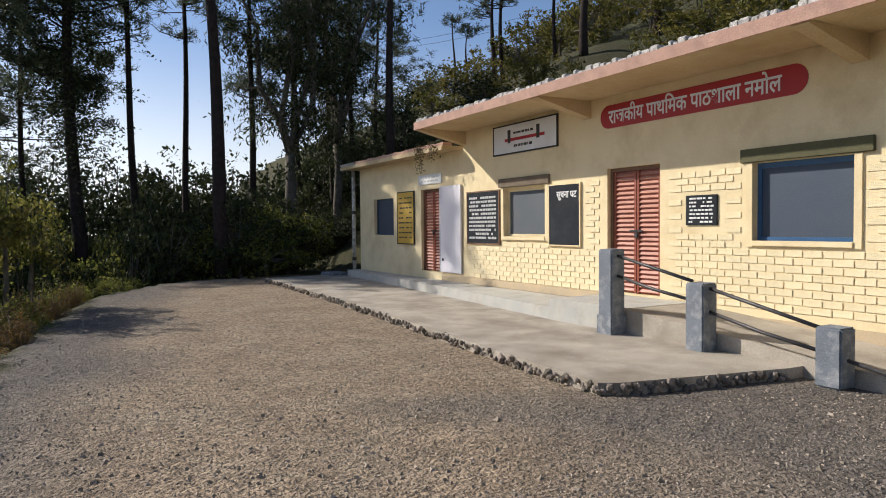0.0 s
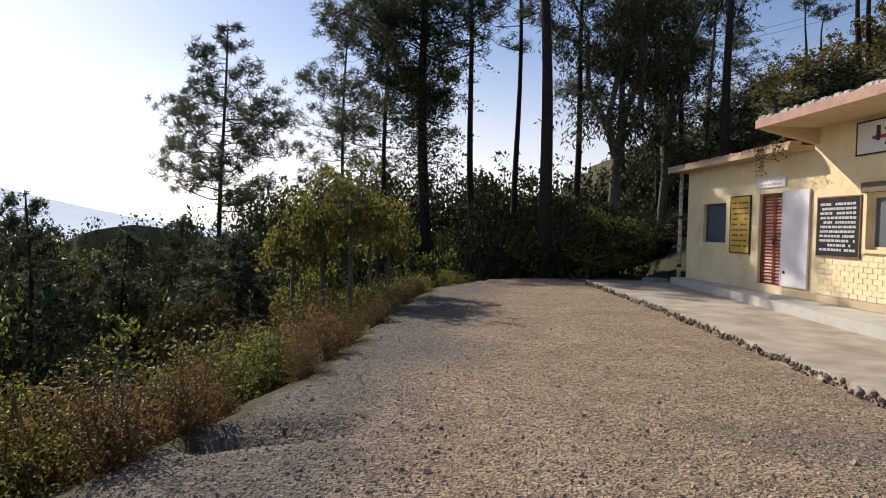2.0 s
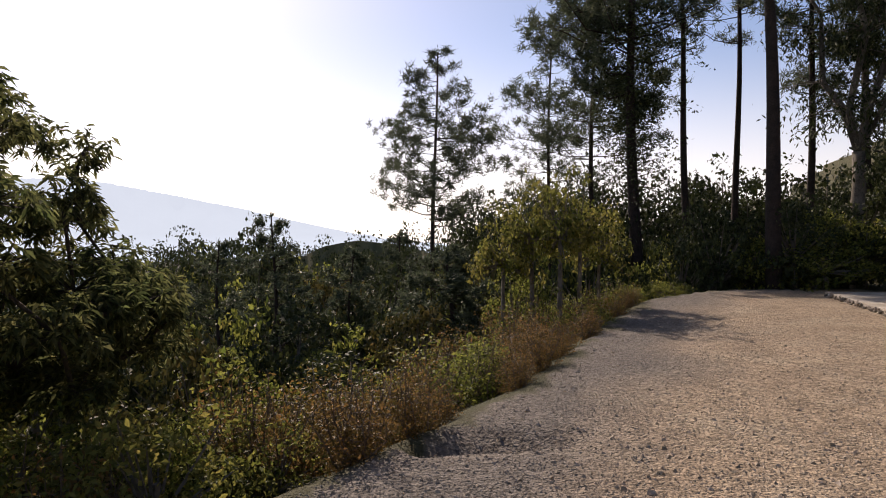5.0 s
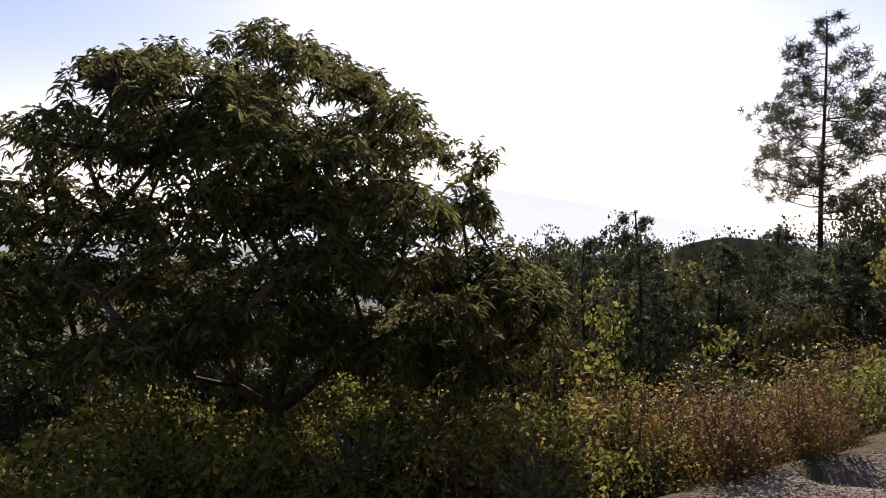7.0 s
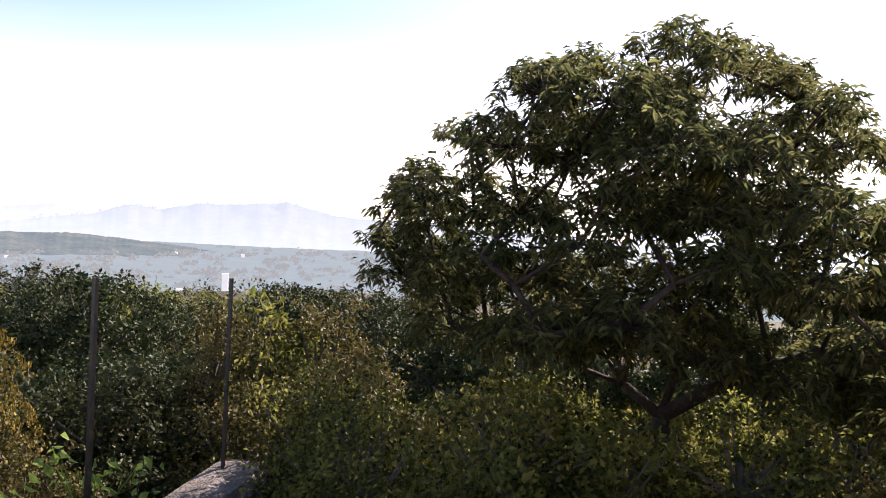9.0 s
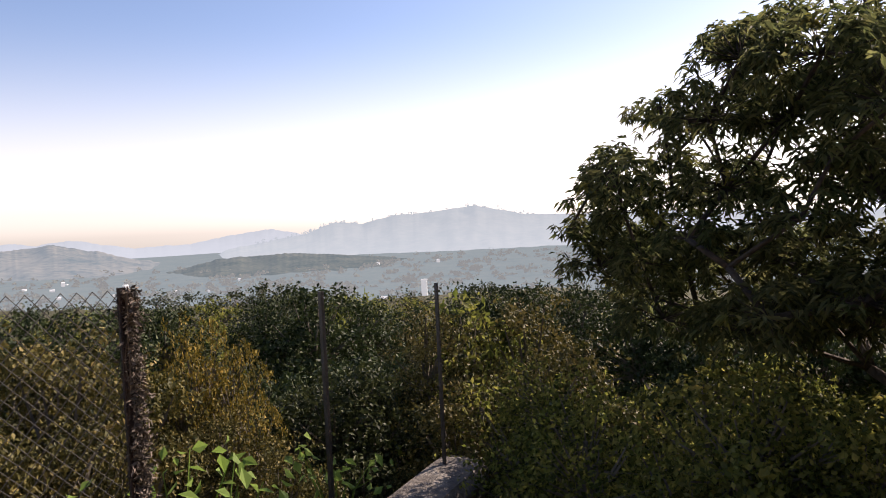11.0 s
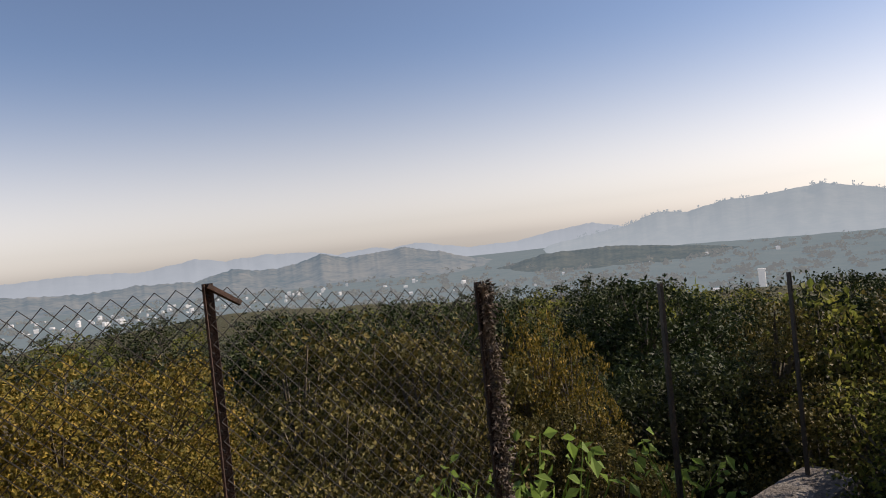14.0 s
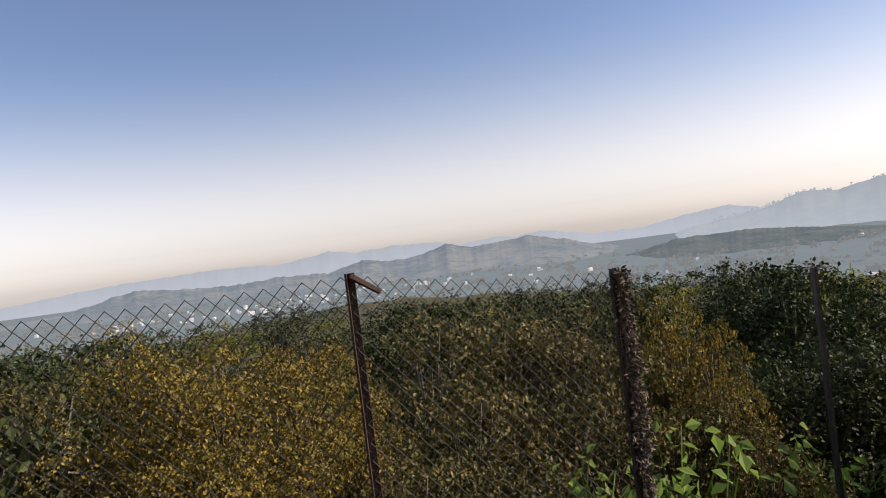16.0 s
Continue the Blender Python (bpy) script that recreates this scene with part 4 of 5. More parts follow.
def pines():
    pine(1, polar(15.0, 35, -10), height_at(15.0, 35), 0.2, 0.58, 3.5, (0.1, 0), 1.1, "lone pine with an open crown on the slope", 26, 0.34, 0.0, 0.026)
    pine(2, polar(-1.55, 28, -1.2), 19, 0.26, 0.42, 4.0, (-0.3, 0), 1.0, "tall dark pine wrapped in climbing leaves", 26, 0.36, 0.8)
    pine(21, polar(1.6, 31, -2.5), 14.5, 0.14, 0.45, 3.4, (-0.3, 0.2), 1.1, "pine with a dense low crown", 28, 0.38)
    pine(3, polar(-5.9, 30, -1.5), 18, 0.17, 0.6, 2.2, (-0.9, 0), 0.6)
    pine(4, polar(-9.15, 32, -1), 19, 0.16, 0.55, 2.0, (-0.2, 0), 0.6)
    pine(5, polar(-11.9, 23.6, -0.3), 19, 0.25, 0.66, 2.8, (-0.9, 0), 0.7)
    pine(6, polar(-13.6, 30, -1), 17, 0.17, 0.45, 2.4, (0.5, 0), 0.8)
    pine(7, polar(-20.3, 33, 0), 19, 0.15, 0.4, 2.2, (-0.2, 0), 1.0)
    pine(8, polar(-22.2, 34, 0.5), 20, 0.16, 0.45, 2.2, (-0.2, 0), 0.9)
    pine(9, polar(-25.5, 27, 0.5), 19, 0.2, 0.62, 2.4, (-0.2, 0), 0.7)
    for i, (az, d, el0, el1, r, bare) in enumerate(((-30.5, 50, 9.2, 17.0, 0.13, 0.9), (-31.6, 50, 9.6, 16.0, 0.12, 0.88), (-33.8, 46, 10.5, 21, 0.2, 0.6), (-34.5, 47, 10.5, 22, 0.19, 0.6), (-38.9, 46, 11.9, 25, 0.14, 0.6), (-41.3, 36, 11.8, 26, 0.24, 0.6), (-47, 38, 13, 27, 0.2, 0.6), (-53, 40, 13, 28, 0.2, 0.6))):
        x, y, _ = polar(az, d)
        pine(30 + i, (x, y, ground_z(x, y) - 0.3), height_at(el1, d), r, bare, 1.2 if bare > 0.8 else 2.0, (0.1, 0), 0.5, "tall bare-stemmed pine on the hillside", 20, 0.3)
    for i, (az, d, top) in enumerate(((5.5, 38, 13), (-17.5, 36, 17), (-24, 40, 18))):
        x, y, _ = polar(az, d)
        pine(50 + i, (x, y, min(-1.0, ground_z(x, y))), top, 0.17, 0.42, 3.0, (0.2, 0), 0.9, "tall pine with a dark crown", 20, 0.32)


    for i, (az, d, el, w, low) in enumerate(((28.3, 24, 1.7, 1.75, 0.3), (13.8, 21, -1.2, 1.5, 0.25), (32.5, 27, -0.6, 1.5, 0.3), (22.0, 30, -1.2, 1.7, 0.3), (18.2, 34, 0.2, 1.8, 0.3))):
        x, y, _ = polar(az, d)
        z = ground_z(x, y) - 0.4
        pine(60 + i, (x, y, z), height_at(el, d), 0.12, low, w, (0.1, 0), 0.9, "young bushy pine on the slope below", 30, 0.2, 0.0, 0.035)


pines()
drooping_tree(70, polar(-17.0, 28.5, -0.4), 15.5, 0.24, 5.0, 3.4, "grey-barked tree with dark hanging foliage")
drooping_tree(71, polar(-20.8, 31, -0.2), 16, 0.2, 5.5, 3.2, "grey-barked tree with dark hanging foliage")
broad_tree()

rb = random.Random(5)
K_BUSH = [bush_kind(80 + i, "bush", "leafy green bush on the slope", L_BUSH, 15, 240, 8, 0.05, "slope bushes") for i in range(2)]
K_DRY = [bush_kind(90 + i, "dry_bush", "dry brown and yellowing bush on the slope", L_BROWN, 16, 280, 11, 0.039, "dry bushes", M_TWIG, 0.9, 0.08) for i in range(2)]
K_YEL = [bush_kind(95 + i, "yellow_bush", "bush with yellowing leaves and bare twigs", L_YELLOW, 16, 280, 11, 0.039, "yellow bushes", M_DRY, 0.95, 0.1) for i in range(2)]
K_BUSHF = [crown_kind(85 + i, "bush", "leafy green bush at the yard's far side", L_BUSH, 34, 15, 4, 0.04, "slope bushes", "bush") for i in range(2)]
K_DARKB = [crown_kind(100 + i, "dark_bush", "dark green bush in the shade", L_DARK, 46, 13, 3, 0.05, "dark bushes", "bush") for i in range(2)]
K_HILLB = [crown_kind(105 + i, "hill_bush", "yellow-green bush on the hillside", L_HILL, 24, 12, 4, 0.05, "hillside bushes", "bush") for i in range(2)]
K_NEAR = [crown_kind(110 + i, "slope_tree", "round-topped green tree on the slope", (L_BUSH, L_DARK, L_OLIVE)[i], 40, 18, 3, 0.046, "slope trees") for i in range(3)]
K_YELT = [crown_kind(130 + i, "yellow_shrub", "rounded shrub with small yellowing leaves", L_YELLOW, 52, 26, 8, 0.019, "yellow shrubs") for i in range(2)]
K_OLIVE = [crown_kind(135 + i, "olive_shrub", "rounded olive-green shrub beyond the fence", (L_OLIVE, L_OLIVE_PALE)[i], 46, 22, 6, 0.025, "olive shrubs") for i in range(2)]
K_FAR = [crown_kind(127 + i, "far_tree", "dark tree of the far wood", L_FAR, 18, 12, 3, 0.055, "far trees") for i in range(2)]
K_WOOD = crown_kind(155, "wood_tree", "dark round-topped tree of the wood below", L_DARK, 60, 18, 4, 0.036, "wood trees")
K_MID = [crown_kind(120 + i, "wood_tree", "dark round-topped tree of the wood below", (L_FAR, L_DARK, L_OLIVE, L_BUSH)[i], 34, 15, 3, 0.046, "wood trees") for i in range(4)]


def put_bush(kinds, x, y, top=None, h=None, w=None):
    z = ground_z(x, y) - 0.05
    h = h or max(0.5, top - z)
    w = w or h * rb.uniform(0.85, 1.25)
    place(rb.choice(kinds), x, y, z, w, h, rb.uniform(0, 6.28), rb.uniform(-0.08, 0.08))


# the strip of shrubs along the yard's edge
y = 3.2
while y < 21:
    for s0, hh in ((0.4, 0.62), (1.1, 0.95), (2.0, 1.15), (3.2, 1.3)):
        yy = y + rb.uniform(-0.4, 0.4)
        x = edge_x(yy) - s0 - rb.uniform(-0.1, 0.35)
        if math.hypot(x + 5.2, yy - 3.45) > 1.6 and not (yy < 4.2 and s0 < 1):
            dry = (0.85 if s0 < 1.5 else 0.2) if yy < 13 else 0.3
            kinds = K_DRY if rb.random() < dry else ((K_BUSH if yy < 11 else K_BUSHF) if rb.random() < 0.75 else K_YEL)
            put_bush(kinds, x, yy, h=hh * rb.uniform(0.75, 1.15))
    y += 0.62 + 0.02 * y
# low growth just below the yard in front of the broad tree
K_UNDER = [crown_kind(145 + i, "understory_shrub", "twiggy green shrub under the broad tree", (L_BUSH, L_SAP)[i], 40, 20, 3, 0.036, "understory shrubs", "bush") for i in range(2)]
for i in range(62):
    az, d = rb.uniform(22, 86), rb.uniform(4.4, 7.4)
    x, yy, _ = polar(az, d)
    if x < edge_x(yy) - 0.6:
        w = rb.uniform(0.9, 1.5)
        place(K_UNDER[0] if rb.random() < 0.75 else K_UNDER[1], x, yy, height_at(-13 + rb.uniform(-6, 3.5), d) - w, w * 1.15, w * 1.1, rb.uniform(0, 6.28))
# yellow-green sapling clump by the yard's far edge
for az, d, el in ((5.6, 15, -2.0), (3.0, 15.5, -1.5), (8.2, 15.5, -3), (0.5, 18, -1.0)):
    x, yy, _ = polar(az, d)
    put_bush(K_BUSH, x, yy, top=height_at(el - 2.0, d), w=rb.uniform(1.2, 1.7))
K_AIRY = crown_kind(141, "sapling", "airy yellow-green sapling on the yard's edge", L_SAP, 44, 9, 4, 0.05, "saplings")
for az, d, el, w in ((4.6, 15, 6.2, 1.7), (3.0, 15.6, 5.4, 1.5), (6.8, 15.4, 5.6, 1.6), (1.4, 16.5, 3.4, 1.5), (9.2, 15.6, 3.4, 1.6)):
    x, yy, _ = polar(az, d)
    place(K_AIRY, x, yy, height_at(el, d) - w * 1.35, w * 1.1, w * 1.5, rb.uniform(0, 6.28))
for az, d, el, w in ((8.4, 18.2, -2.0, 1.6),):
    x, yy, _ = polar(az, d)
    top = height_at(el, d)
    place(K_NEAR[0], x, yy, top - w * 1.3, w * 1.1, w * 1.4, rb.uniform(0, 6.28))
for az, d, el, w in ((-15, 42, 4.0, 6), (-18.5, 46, 5.5, 7), (-21.5, 48, 6.5, 7), (-24.5, 50, 7.0, 7), (-12, 45, 5.0, 6), (-8, 44, 5.2, 6.5), (-4, 42, 5.2, 6), (-6, 38, 4.0, 5), (-10, 39, 4.0, 5), (0.5, 40, 5.0, 6), (2.5, 44, 5.2, 6), (5.0, 46, 4.6, 6), (7.5, 46, 4.0, 6), (10, 48, 3.2, 6)):
    x, yy, _ = polar(az, d)
    top = height_at(el + (1.0 if az < 0 else 0.5), d)
    place(K_WOOD, x, yy, top - w * 1.2, w * 1.15, w * 1.3, rb.uniform(0, 6.28))
for i in range(26):
    x, yy = rb.uniform(9.8, 15), rb.uniform(22.5, 36)
    put_bush(K_DARKB, x, yy, h=rb.uniform(1.2, 2.4), w=rb.uniform(1.8, 3.0))
for i in range(28):
    x, yy = rb.uniform(9.5, 21), rb.uniform(34, 64)
    put_bush(K_DARKB, x, yy, h=rb.uniform(2.2, 3.8), w=rb.uniform(3.0, 4.5))
# bushes closing the yard's far end
for i in range(58):
    az, d = rb.uniform(-17.5, 3), rb.uniform(23.5, 31)
    x, yy, _ = polar(az, d)
    if x < edge_x(yy) + 2.0 or d > 25:
        put_bush(K_DARKB if rb.random() < 0.6 else K_BUSHF, x, yy, top=height_at(rb.uniform(-1.5, 3.2) + (1.0 if az < -4 else 0), d), w=rb.uniform(2.2, 3.2))
# bank and hillside behind the school
for i in range(95):
    x, yy = 12.8 + 40 * rb.random() ** 1.3, rb.uniform(6, 70)
    if yy < 21 and x < 13.2:
        continue
    dark = yy > 22 and x < 18
    put_bush(K_DARKB if dark else K_HILLB, x, yy, h=rb.uniform(1.5, 3.2) * (1 + x / 60), w=rb.uniform(2.2, 4.0) * (1 + x / 60))
for i in range(16):
    az, d = rb.uniform(-27, -17.5), rb.uniform(33, 46)
    x, yy, _ = polar(az, d)
    put_bush(K_DARKB, x, yy, h=rb.uniform(2.5, 4.5), w=rb.uniform(3, 4.5))


def skyline(az):
    return float(np.interp(az, [-10, 5, 12, 18, 24, 28, 33, 37, 42, 60, 80, 88, 97, 105, 115, 125, 138, 150, 165, 180], [3.5, 3.5, 2.5, 0.9, 0.0, 0.6, 1.0, 0.3, -0.4, -3.0, -4.9, -5.3, -4.9, -4.0, -4.1, -4.3, -3.7, -3.3, -3.2, -3.2]))


# the wood below, ring by ring
for d, under, under_w, step, kinds in ((9, 9.0, 12, 12, K_NEAR), (14, 6.0, 8.5, 9, K_NEAR), (21, 3.6, 5.5, 6.5, K_NEAR), (31, 2.0, 3.6, 6.0, K_MID), (46, 1.0, 2.2, 5.2, K_MID), (66, 0.5, 1.2, 4.4, K_MID), (95, 0.1, 0.5, 3.8, K_MID), (140, -0.1, 0.2, 3.2, K_FAR), (210, 0.0, 0.1, 3.0, K_FAR)):
    az = (-13.0 if 30 < d < 70 else 7.0) + rb.uniform(0, step) if d > 12 else 84.0
    while az < (166 if d < 130 else 174):
        dd = d * rb.uniform(0.9, 1.12)
        x, yy, _ = polar(az, dd)
        el = skyline(az) - (under_w if az < 48 else under) - (rb.uniform(-0.5, 2.4) if d < 60 else rb.uniform(-0.2, 0.7))
        top = height_at(el, dd)
        w = dd * radians(step) * 1.35 * rb.uniform(0.85, 1.3)
        h = min(w * 1.9, max(w * 0.85, (top - ground_z(x, yy)) * 1.08))
        if not (47 < az < 74 and d > 50) and not (91 < az < 107 and d < 12):
            # only dark-leaved trees near the hollow, their colour standing in for its shade
            place(K_NEAR[1] if kinds is K_NEAR and 90 < az < 107 else rb.choice(kinds), x, yy, top - h * 0.95, w * 1.1, h, rb.uniform(0, 6.28))
        az += step * rb.uniform(0.75, 1.2)
# single taller trees on the skyline of the wood
for az, d, el, w in ((35.3, 85, 0.9, 7), (30.0, 62, 2.0, 7.5), (27.6, 60, 0.7, 5), (21.5, 66, 0.6, 7), (17.5, 60, 1.4, 7), (12.5, 48, 1.9, 6), (10.2, 34, 3.9, 4), (8.6, 33, 4.0, 4), (39.2, 90, 0.0, 6), (24, 75, 0.2, 6), (104, 48, -4.4, 6), (99.5, 44, -5.0, 6), (91, 30, -4.9, 3.2), (88, 34, -5.3, 4), (116, 60, -4.7, 6)):
    x, yy, _ = polar(az, d)
    top = height_at(el, d)
    h = max(w, (top - ground_z(x, yy)) * 1.08)
    place(K_WOOD, x, yy, top - h * 0.95, w, h, rb.uniform(0, 6.28))

# larger trees that stand out of the slope's growth
for az, d, el, w, k in ((29.7, 30, 2.0, 5.2, 1), (35.2, 40, 0.9, 5.5, 1), (23, 34, -0.4, 5, 2), (19, 30, -0.8, 4.4, 1), (26.5, 21, -3.8, 4.2, 1), (34, 20, -4.2, 4.2, 2), (15.5, 22, -1.6, 3.4, 1), (12, 27, 1.6, 4, 2), (40, 24, -3.5, 4.5, 1),
                        (104.5, 30, -4.0, 4.6, 1), (99.5, 26, -4.7, 4.0, 0), (94, 22, -5.6, 3.2, 2), (90, 20, -4.6, 2.8, 1), (85.5, 20, -4.2, 4.0, 1), (120, 24, -5.0, 3.8, 1), (128, 27, -4.7, 4.0, 2), (115, 34, -4.4, 4.0, 1), (135, 22, -5.2, 4.0, 1), (142, 30, -4.2, 4.5, 2), (156, 16, -5.0, 3.6, 1), (163, 20, -4.2, 4.0, 1)):
    x, yy, _ = polar(az, d)
    top = height_at(el, d)
    h = max(w * 1.1, (top - ground_z(x, yy)) * 1.08)
    place(K_NEAR[k], x, yy, top - h * 0.95, w * 1.1, h, rb.uniform(0, 6.28))

K_ROUND = crown_kind(150, "round_tree", "dense round-topped deep green tree below the fence", L_GREEN, 60, 24, 4, 0.036, "round trees")
for az, d, el, w in ((102.6, 17, -4.4, 3.0), (98.6, 19, -5.8, 2.4), (89.0, 18, -5.0, 1.8), (106.6, 21, -5.2, 2.2), (94.5, 24, -6.6, 2.6), (85.0, 19, -5.3, 2.4), (81.0, 16, -5.6, 2.2), (100.5, 10.5, -10.5, 2.1), (96.0, 11, -10.0, 2.0), (105.0, 10.5, -11.0, 1.9), (103.0, 8.4, -16.0, 1.6), (98.0, 8.2, -17.0, 1.6), (76.0, 15, -6.5, 2.4), (70.0, 14, -7.0, 2.4), (63.0, 15, -6.5, 2.6), (56.0, 14, -6.5, 2.6), (50.0, 15, -5.5, 2.4), (45.0, 17, -4.5, 2.4), (161.0, 13, -3.4, 2.4), (155.0, 16, -3.6, 2.4), (128.0, 15, -4.6, 2.2), (133.0, 17, -4.4, 2.4), (119.0, 15, -5.0, 2.2), (114.0, 17, -5.2, 2.0), (123.5, 18, -4.7, 2.2)):
    x, yy, _ = polar(az, d)
    place(K_ROUND, x, yy, height_at(el, d) - w * 1.0, w * 1.15, w * 1.15, rb.uniform(0, 6.28))

# ---- fence side ----
POSTS = [(-0.4, -3.7, 1.56), (-2.0, -2.09, 1.53), (-3.24, -1.56, 1.375), (-4.69, -0.95, 1.18), (-6.29, -0.24, 1.06)]
M_RUST = mat("rusty_iron", (0.06, 0.034, 0.024), (0.035, 0.026, 0.022), rough=0.85, scale=9, bump=0.4)
M_WIRE = mat("weathered_wire", (0.04, 0.037, 0.034), (0.022, 0.02, 0.019), rough=0.8)


def fence_post(i, x, y, top):
    p = thing("fence_post", "rusty angle-iron fence post" if i < 3 else "dark bare angle-iron post on the wall", "post", "fence posts", (0, 0, 0))
    bm = bmesh.new()
    lo = ground_z(x, y) - 0.4 if i < 3 else -0.9
    k = 0.018 if i < 3 else 0.02
    pts = [(-k, -k), (k, -k), (k, -k + 0.008), (-k + 0.008, -k + 0.008), (-k + 0.008, k), (-k, k)]
    a = [bm.verts.new((x + u, y + w, lo)) for u, w in pts]
    b = [bm.verts.new((x + u, y + w, top)) for u, w in pts]
    bm.faces.new(a[::-1])
    bm.faces.new(b)
    for j in range(6):
        bm.faces.new((a[j], a[(j + 1) % 6], b[(j + 1) % 6], b[j]))
    bmesh.ops.rotate(bm, verts=bm.verts, cent=(x, y, top), matrix=Matrix.Rotation(radians(40), 3, "Z"))
    part("shaft", bm, M_RUST if i < 3 else M_STEEL, p)
    if i == 1:
        v, f = [], []
        tube(v, f, [(x, y, top - 0.01), (x - 0.1, y + 0.06, top - 0.09)], [0.014, 0.012], 4)
        raw("bent_arm", v, f, M_RUST, p, "bent iron arm at the top")


for i, (x, y, t) in enumerate(POSTS):
    fence_post(i, x, y, t)


def chain_link():
    """Knuckled wire netting between the posts, each wire zigzagging from top to bottom."""
    v, f = [], []
    rng = random.Random(8)
    for (xa, ya, za), (xb, yb, zb) in (((1.1, -5.1, 1.58), POSTS[0]), (POSTS[0], POSTS[1]), (POSTS[1], POSTS[2])):
        ln = math.hypot(xb - xa, yb - ya)
        n = int(ln / 0.037)
        for c in range(n):
            for r in range(38):
                top = lambda u: za + (zb - za) * u - 0.045 - 0.03 * math.sin(math.pi * u)
                u0 = (c + ((r + c) % 2)) / n
                u1 = (c + ((r + c + 1) % 2)) / n
                if max(u0, u1) > 1.001:
                    continue
                dz = 0.037
                p = (xa + (xb - xa) * u0, ya + (yb - ya) * u0, top(u0) - dz * (r - 1) + rng.uniform(-0.002, 0.002))
                q = (xa + (xb - xa) * u1, ya + (yb - ya) * u1, top(u1) - dz * r + rng.uniform(-0.002, 0.002))
                tube(v, f, [p, q], [0.002] * 2, 3)
    ob = raw("chain_link_netting", v, f, M_WIRE)
    tagged(ob, "sagging diamond wire netting on iron posts", "fence", kind="stuff")


chain_link()


def dry_climber():
    """A withered creeper packed round the second post."""
    rng = np.random.default_rng(31)
    x, y, top = POSTS[2]
    t = thing("dry_creeper", "withered grey-brown creeper wrapped round the post", "creeper")
    z = rng.uniform(0.1, top, 420)
    c = np.stack([x - 0.045 + rng.normal(0, 0.017, 420), y + 0.02 + rng.normal(0, 0.017, 420), z], 1)
    c[:, 0] += 0.01
    nv, nf = leaves(rng, c, 9, 0.012, 0.03, 0.6, 0.4)
    raw("withered_leaves", nv, nf, mat("withered_leaves", (0.17, 0.14, 0.11), (0.085, 0.066, 0.05), scale=9, spread=0.5, island=True), t)
    v, f = [], []
    for k in range(7):
        a = rng.uniform(0, 6.28)
        pts = [(x - 0.03 + 0.035 * math.cos(a + u * 2) + rng.normal(0, 0.006), y + 0.02 + 0.035 * math.sin(a + u * 2) + rng.normal(0, 0.006), u * (top - 0.02)) for u in np.linspace(0, 1, 14)]
        tube(v, f, pts, [0.005] * 14, 4)
    tagged(raw("stem_system", v, f, M_TWIG, t), kind="stuff")


dry_climber()


def retaining_wall():
    bm = bmesh.new()
    pa, pb = np.array((-4.4, -1.1)), np.array((-6.75, 0.02))
    d = (pb - pa) / np.linalg.norm(pb - pa)
    nrm = np.array((-d[1], d[0]))
    n = 26
    prof = [(-0.34, -2.6), (-0.32, -0.7), (-0.26, -0.59), (-0.05, -0.57), (0.16, -0.58), (0.22, -0.67), (0.24, -2.6)]
    rows_ = []
    for i in range(n + 1):
        u = i / n
        p = pa + (pb - pa) * u
        end = min(1, (1 - u) * 6)
        row = []
        for o, z in prof:
            q = p + nrm * o * (0.5 + 0.5 * end)
            k = 0.03 * noise.noise(Vector((q[0] * 5, q[1] * 5, z * 5)))
            row.append(bm.verts.new((q[0] + k, q[1] + k, z - 0.18 * (1 - end) ** 2 - 0.06 * (1 - u) + k)))
        rows_.append(row)
    for a, b in zip(rows_, rows_[1:]):
        for j in range(len(prof) - 1):
            bm.faces.new((a[j], a[j + 1], b[j + 1], b[j]))
    bm.faces.new(rows_[0])
    bm.faces.new(rows_[-1][::-1])
    bmesh.ops.recalc_face_normals(bm, faces=bm.faces)
    tagged(part("wall_retaining", bm, M_STONE), "rough cement-topped stone wall under the fence", "wall", kind="structure")


retaining_wall()


def broad_plant(name, x, y, z, h, seed, n=9):
    """A soft-stemmed plant with large fresh leaves on arching stalks."""
    rng = np.random.default_rng(seed)
    t = thing(name, "fresh green plant with large drooping leaves", "plant", "green plants")
    v, f = [], []
    for k in range(n):
        a = rng.uniform(0, 6.28)
        p1 = (x + math.cos(a) * h * 0.45 * rng.random(), y + math.sin(a) * h * 0.45 * rng.random(), z + h * rng.uniform(0.55, 1.0))
        tube(v, f, [(x, y, z - 0.1), ((x + p1[0]) / 2, (y + p1[1]) / 2, z + h * 0.5), p1], [0.008, 0.006, 0.003], 4)
        for j in range(4):
            lv, lf = leaves(rng, [p1], 1, 0.06, 0.10, 0.7, 0.6)
            raw("leaf", lv, lf, L_VINE, t)
    raw("stalk_system", v, f, L_VINE, t)


for i, (az, d, el) in enumerate(((113.0, 4.0, -16.5), (118.5, 3.9, -17.0), (110.6, 3.7, -18), (101.2, 5.2, -17), (122, 3.6, -20))):
    x, y, _ = polar(az, d)
    broad_plant("green_plant", x, y, height_at(el, d) - 0.75, 0.8, 200 + i)

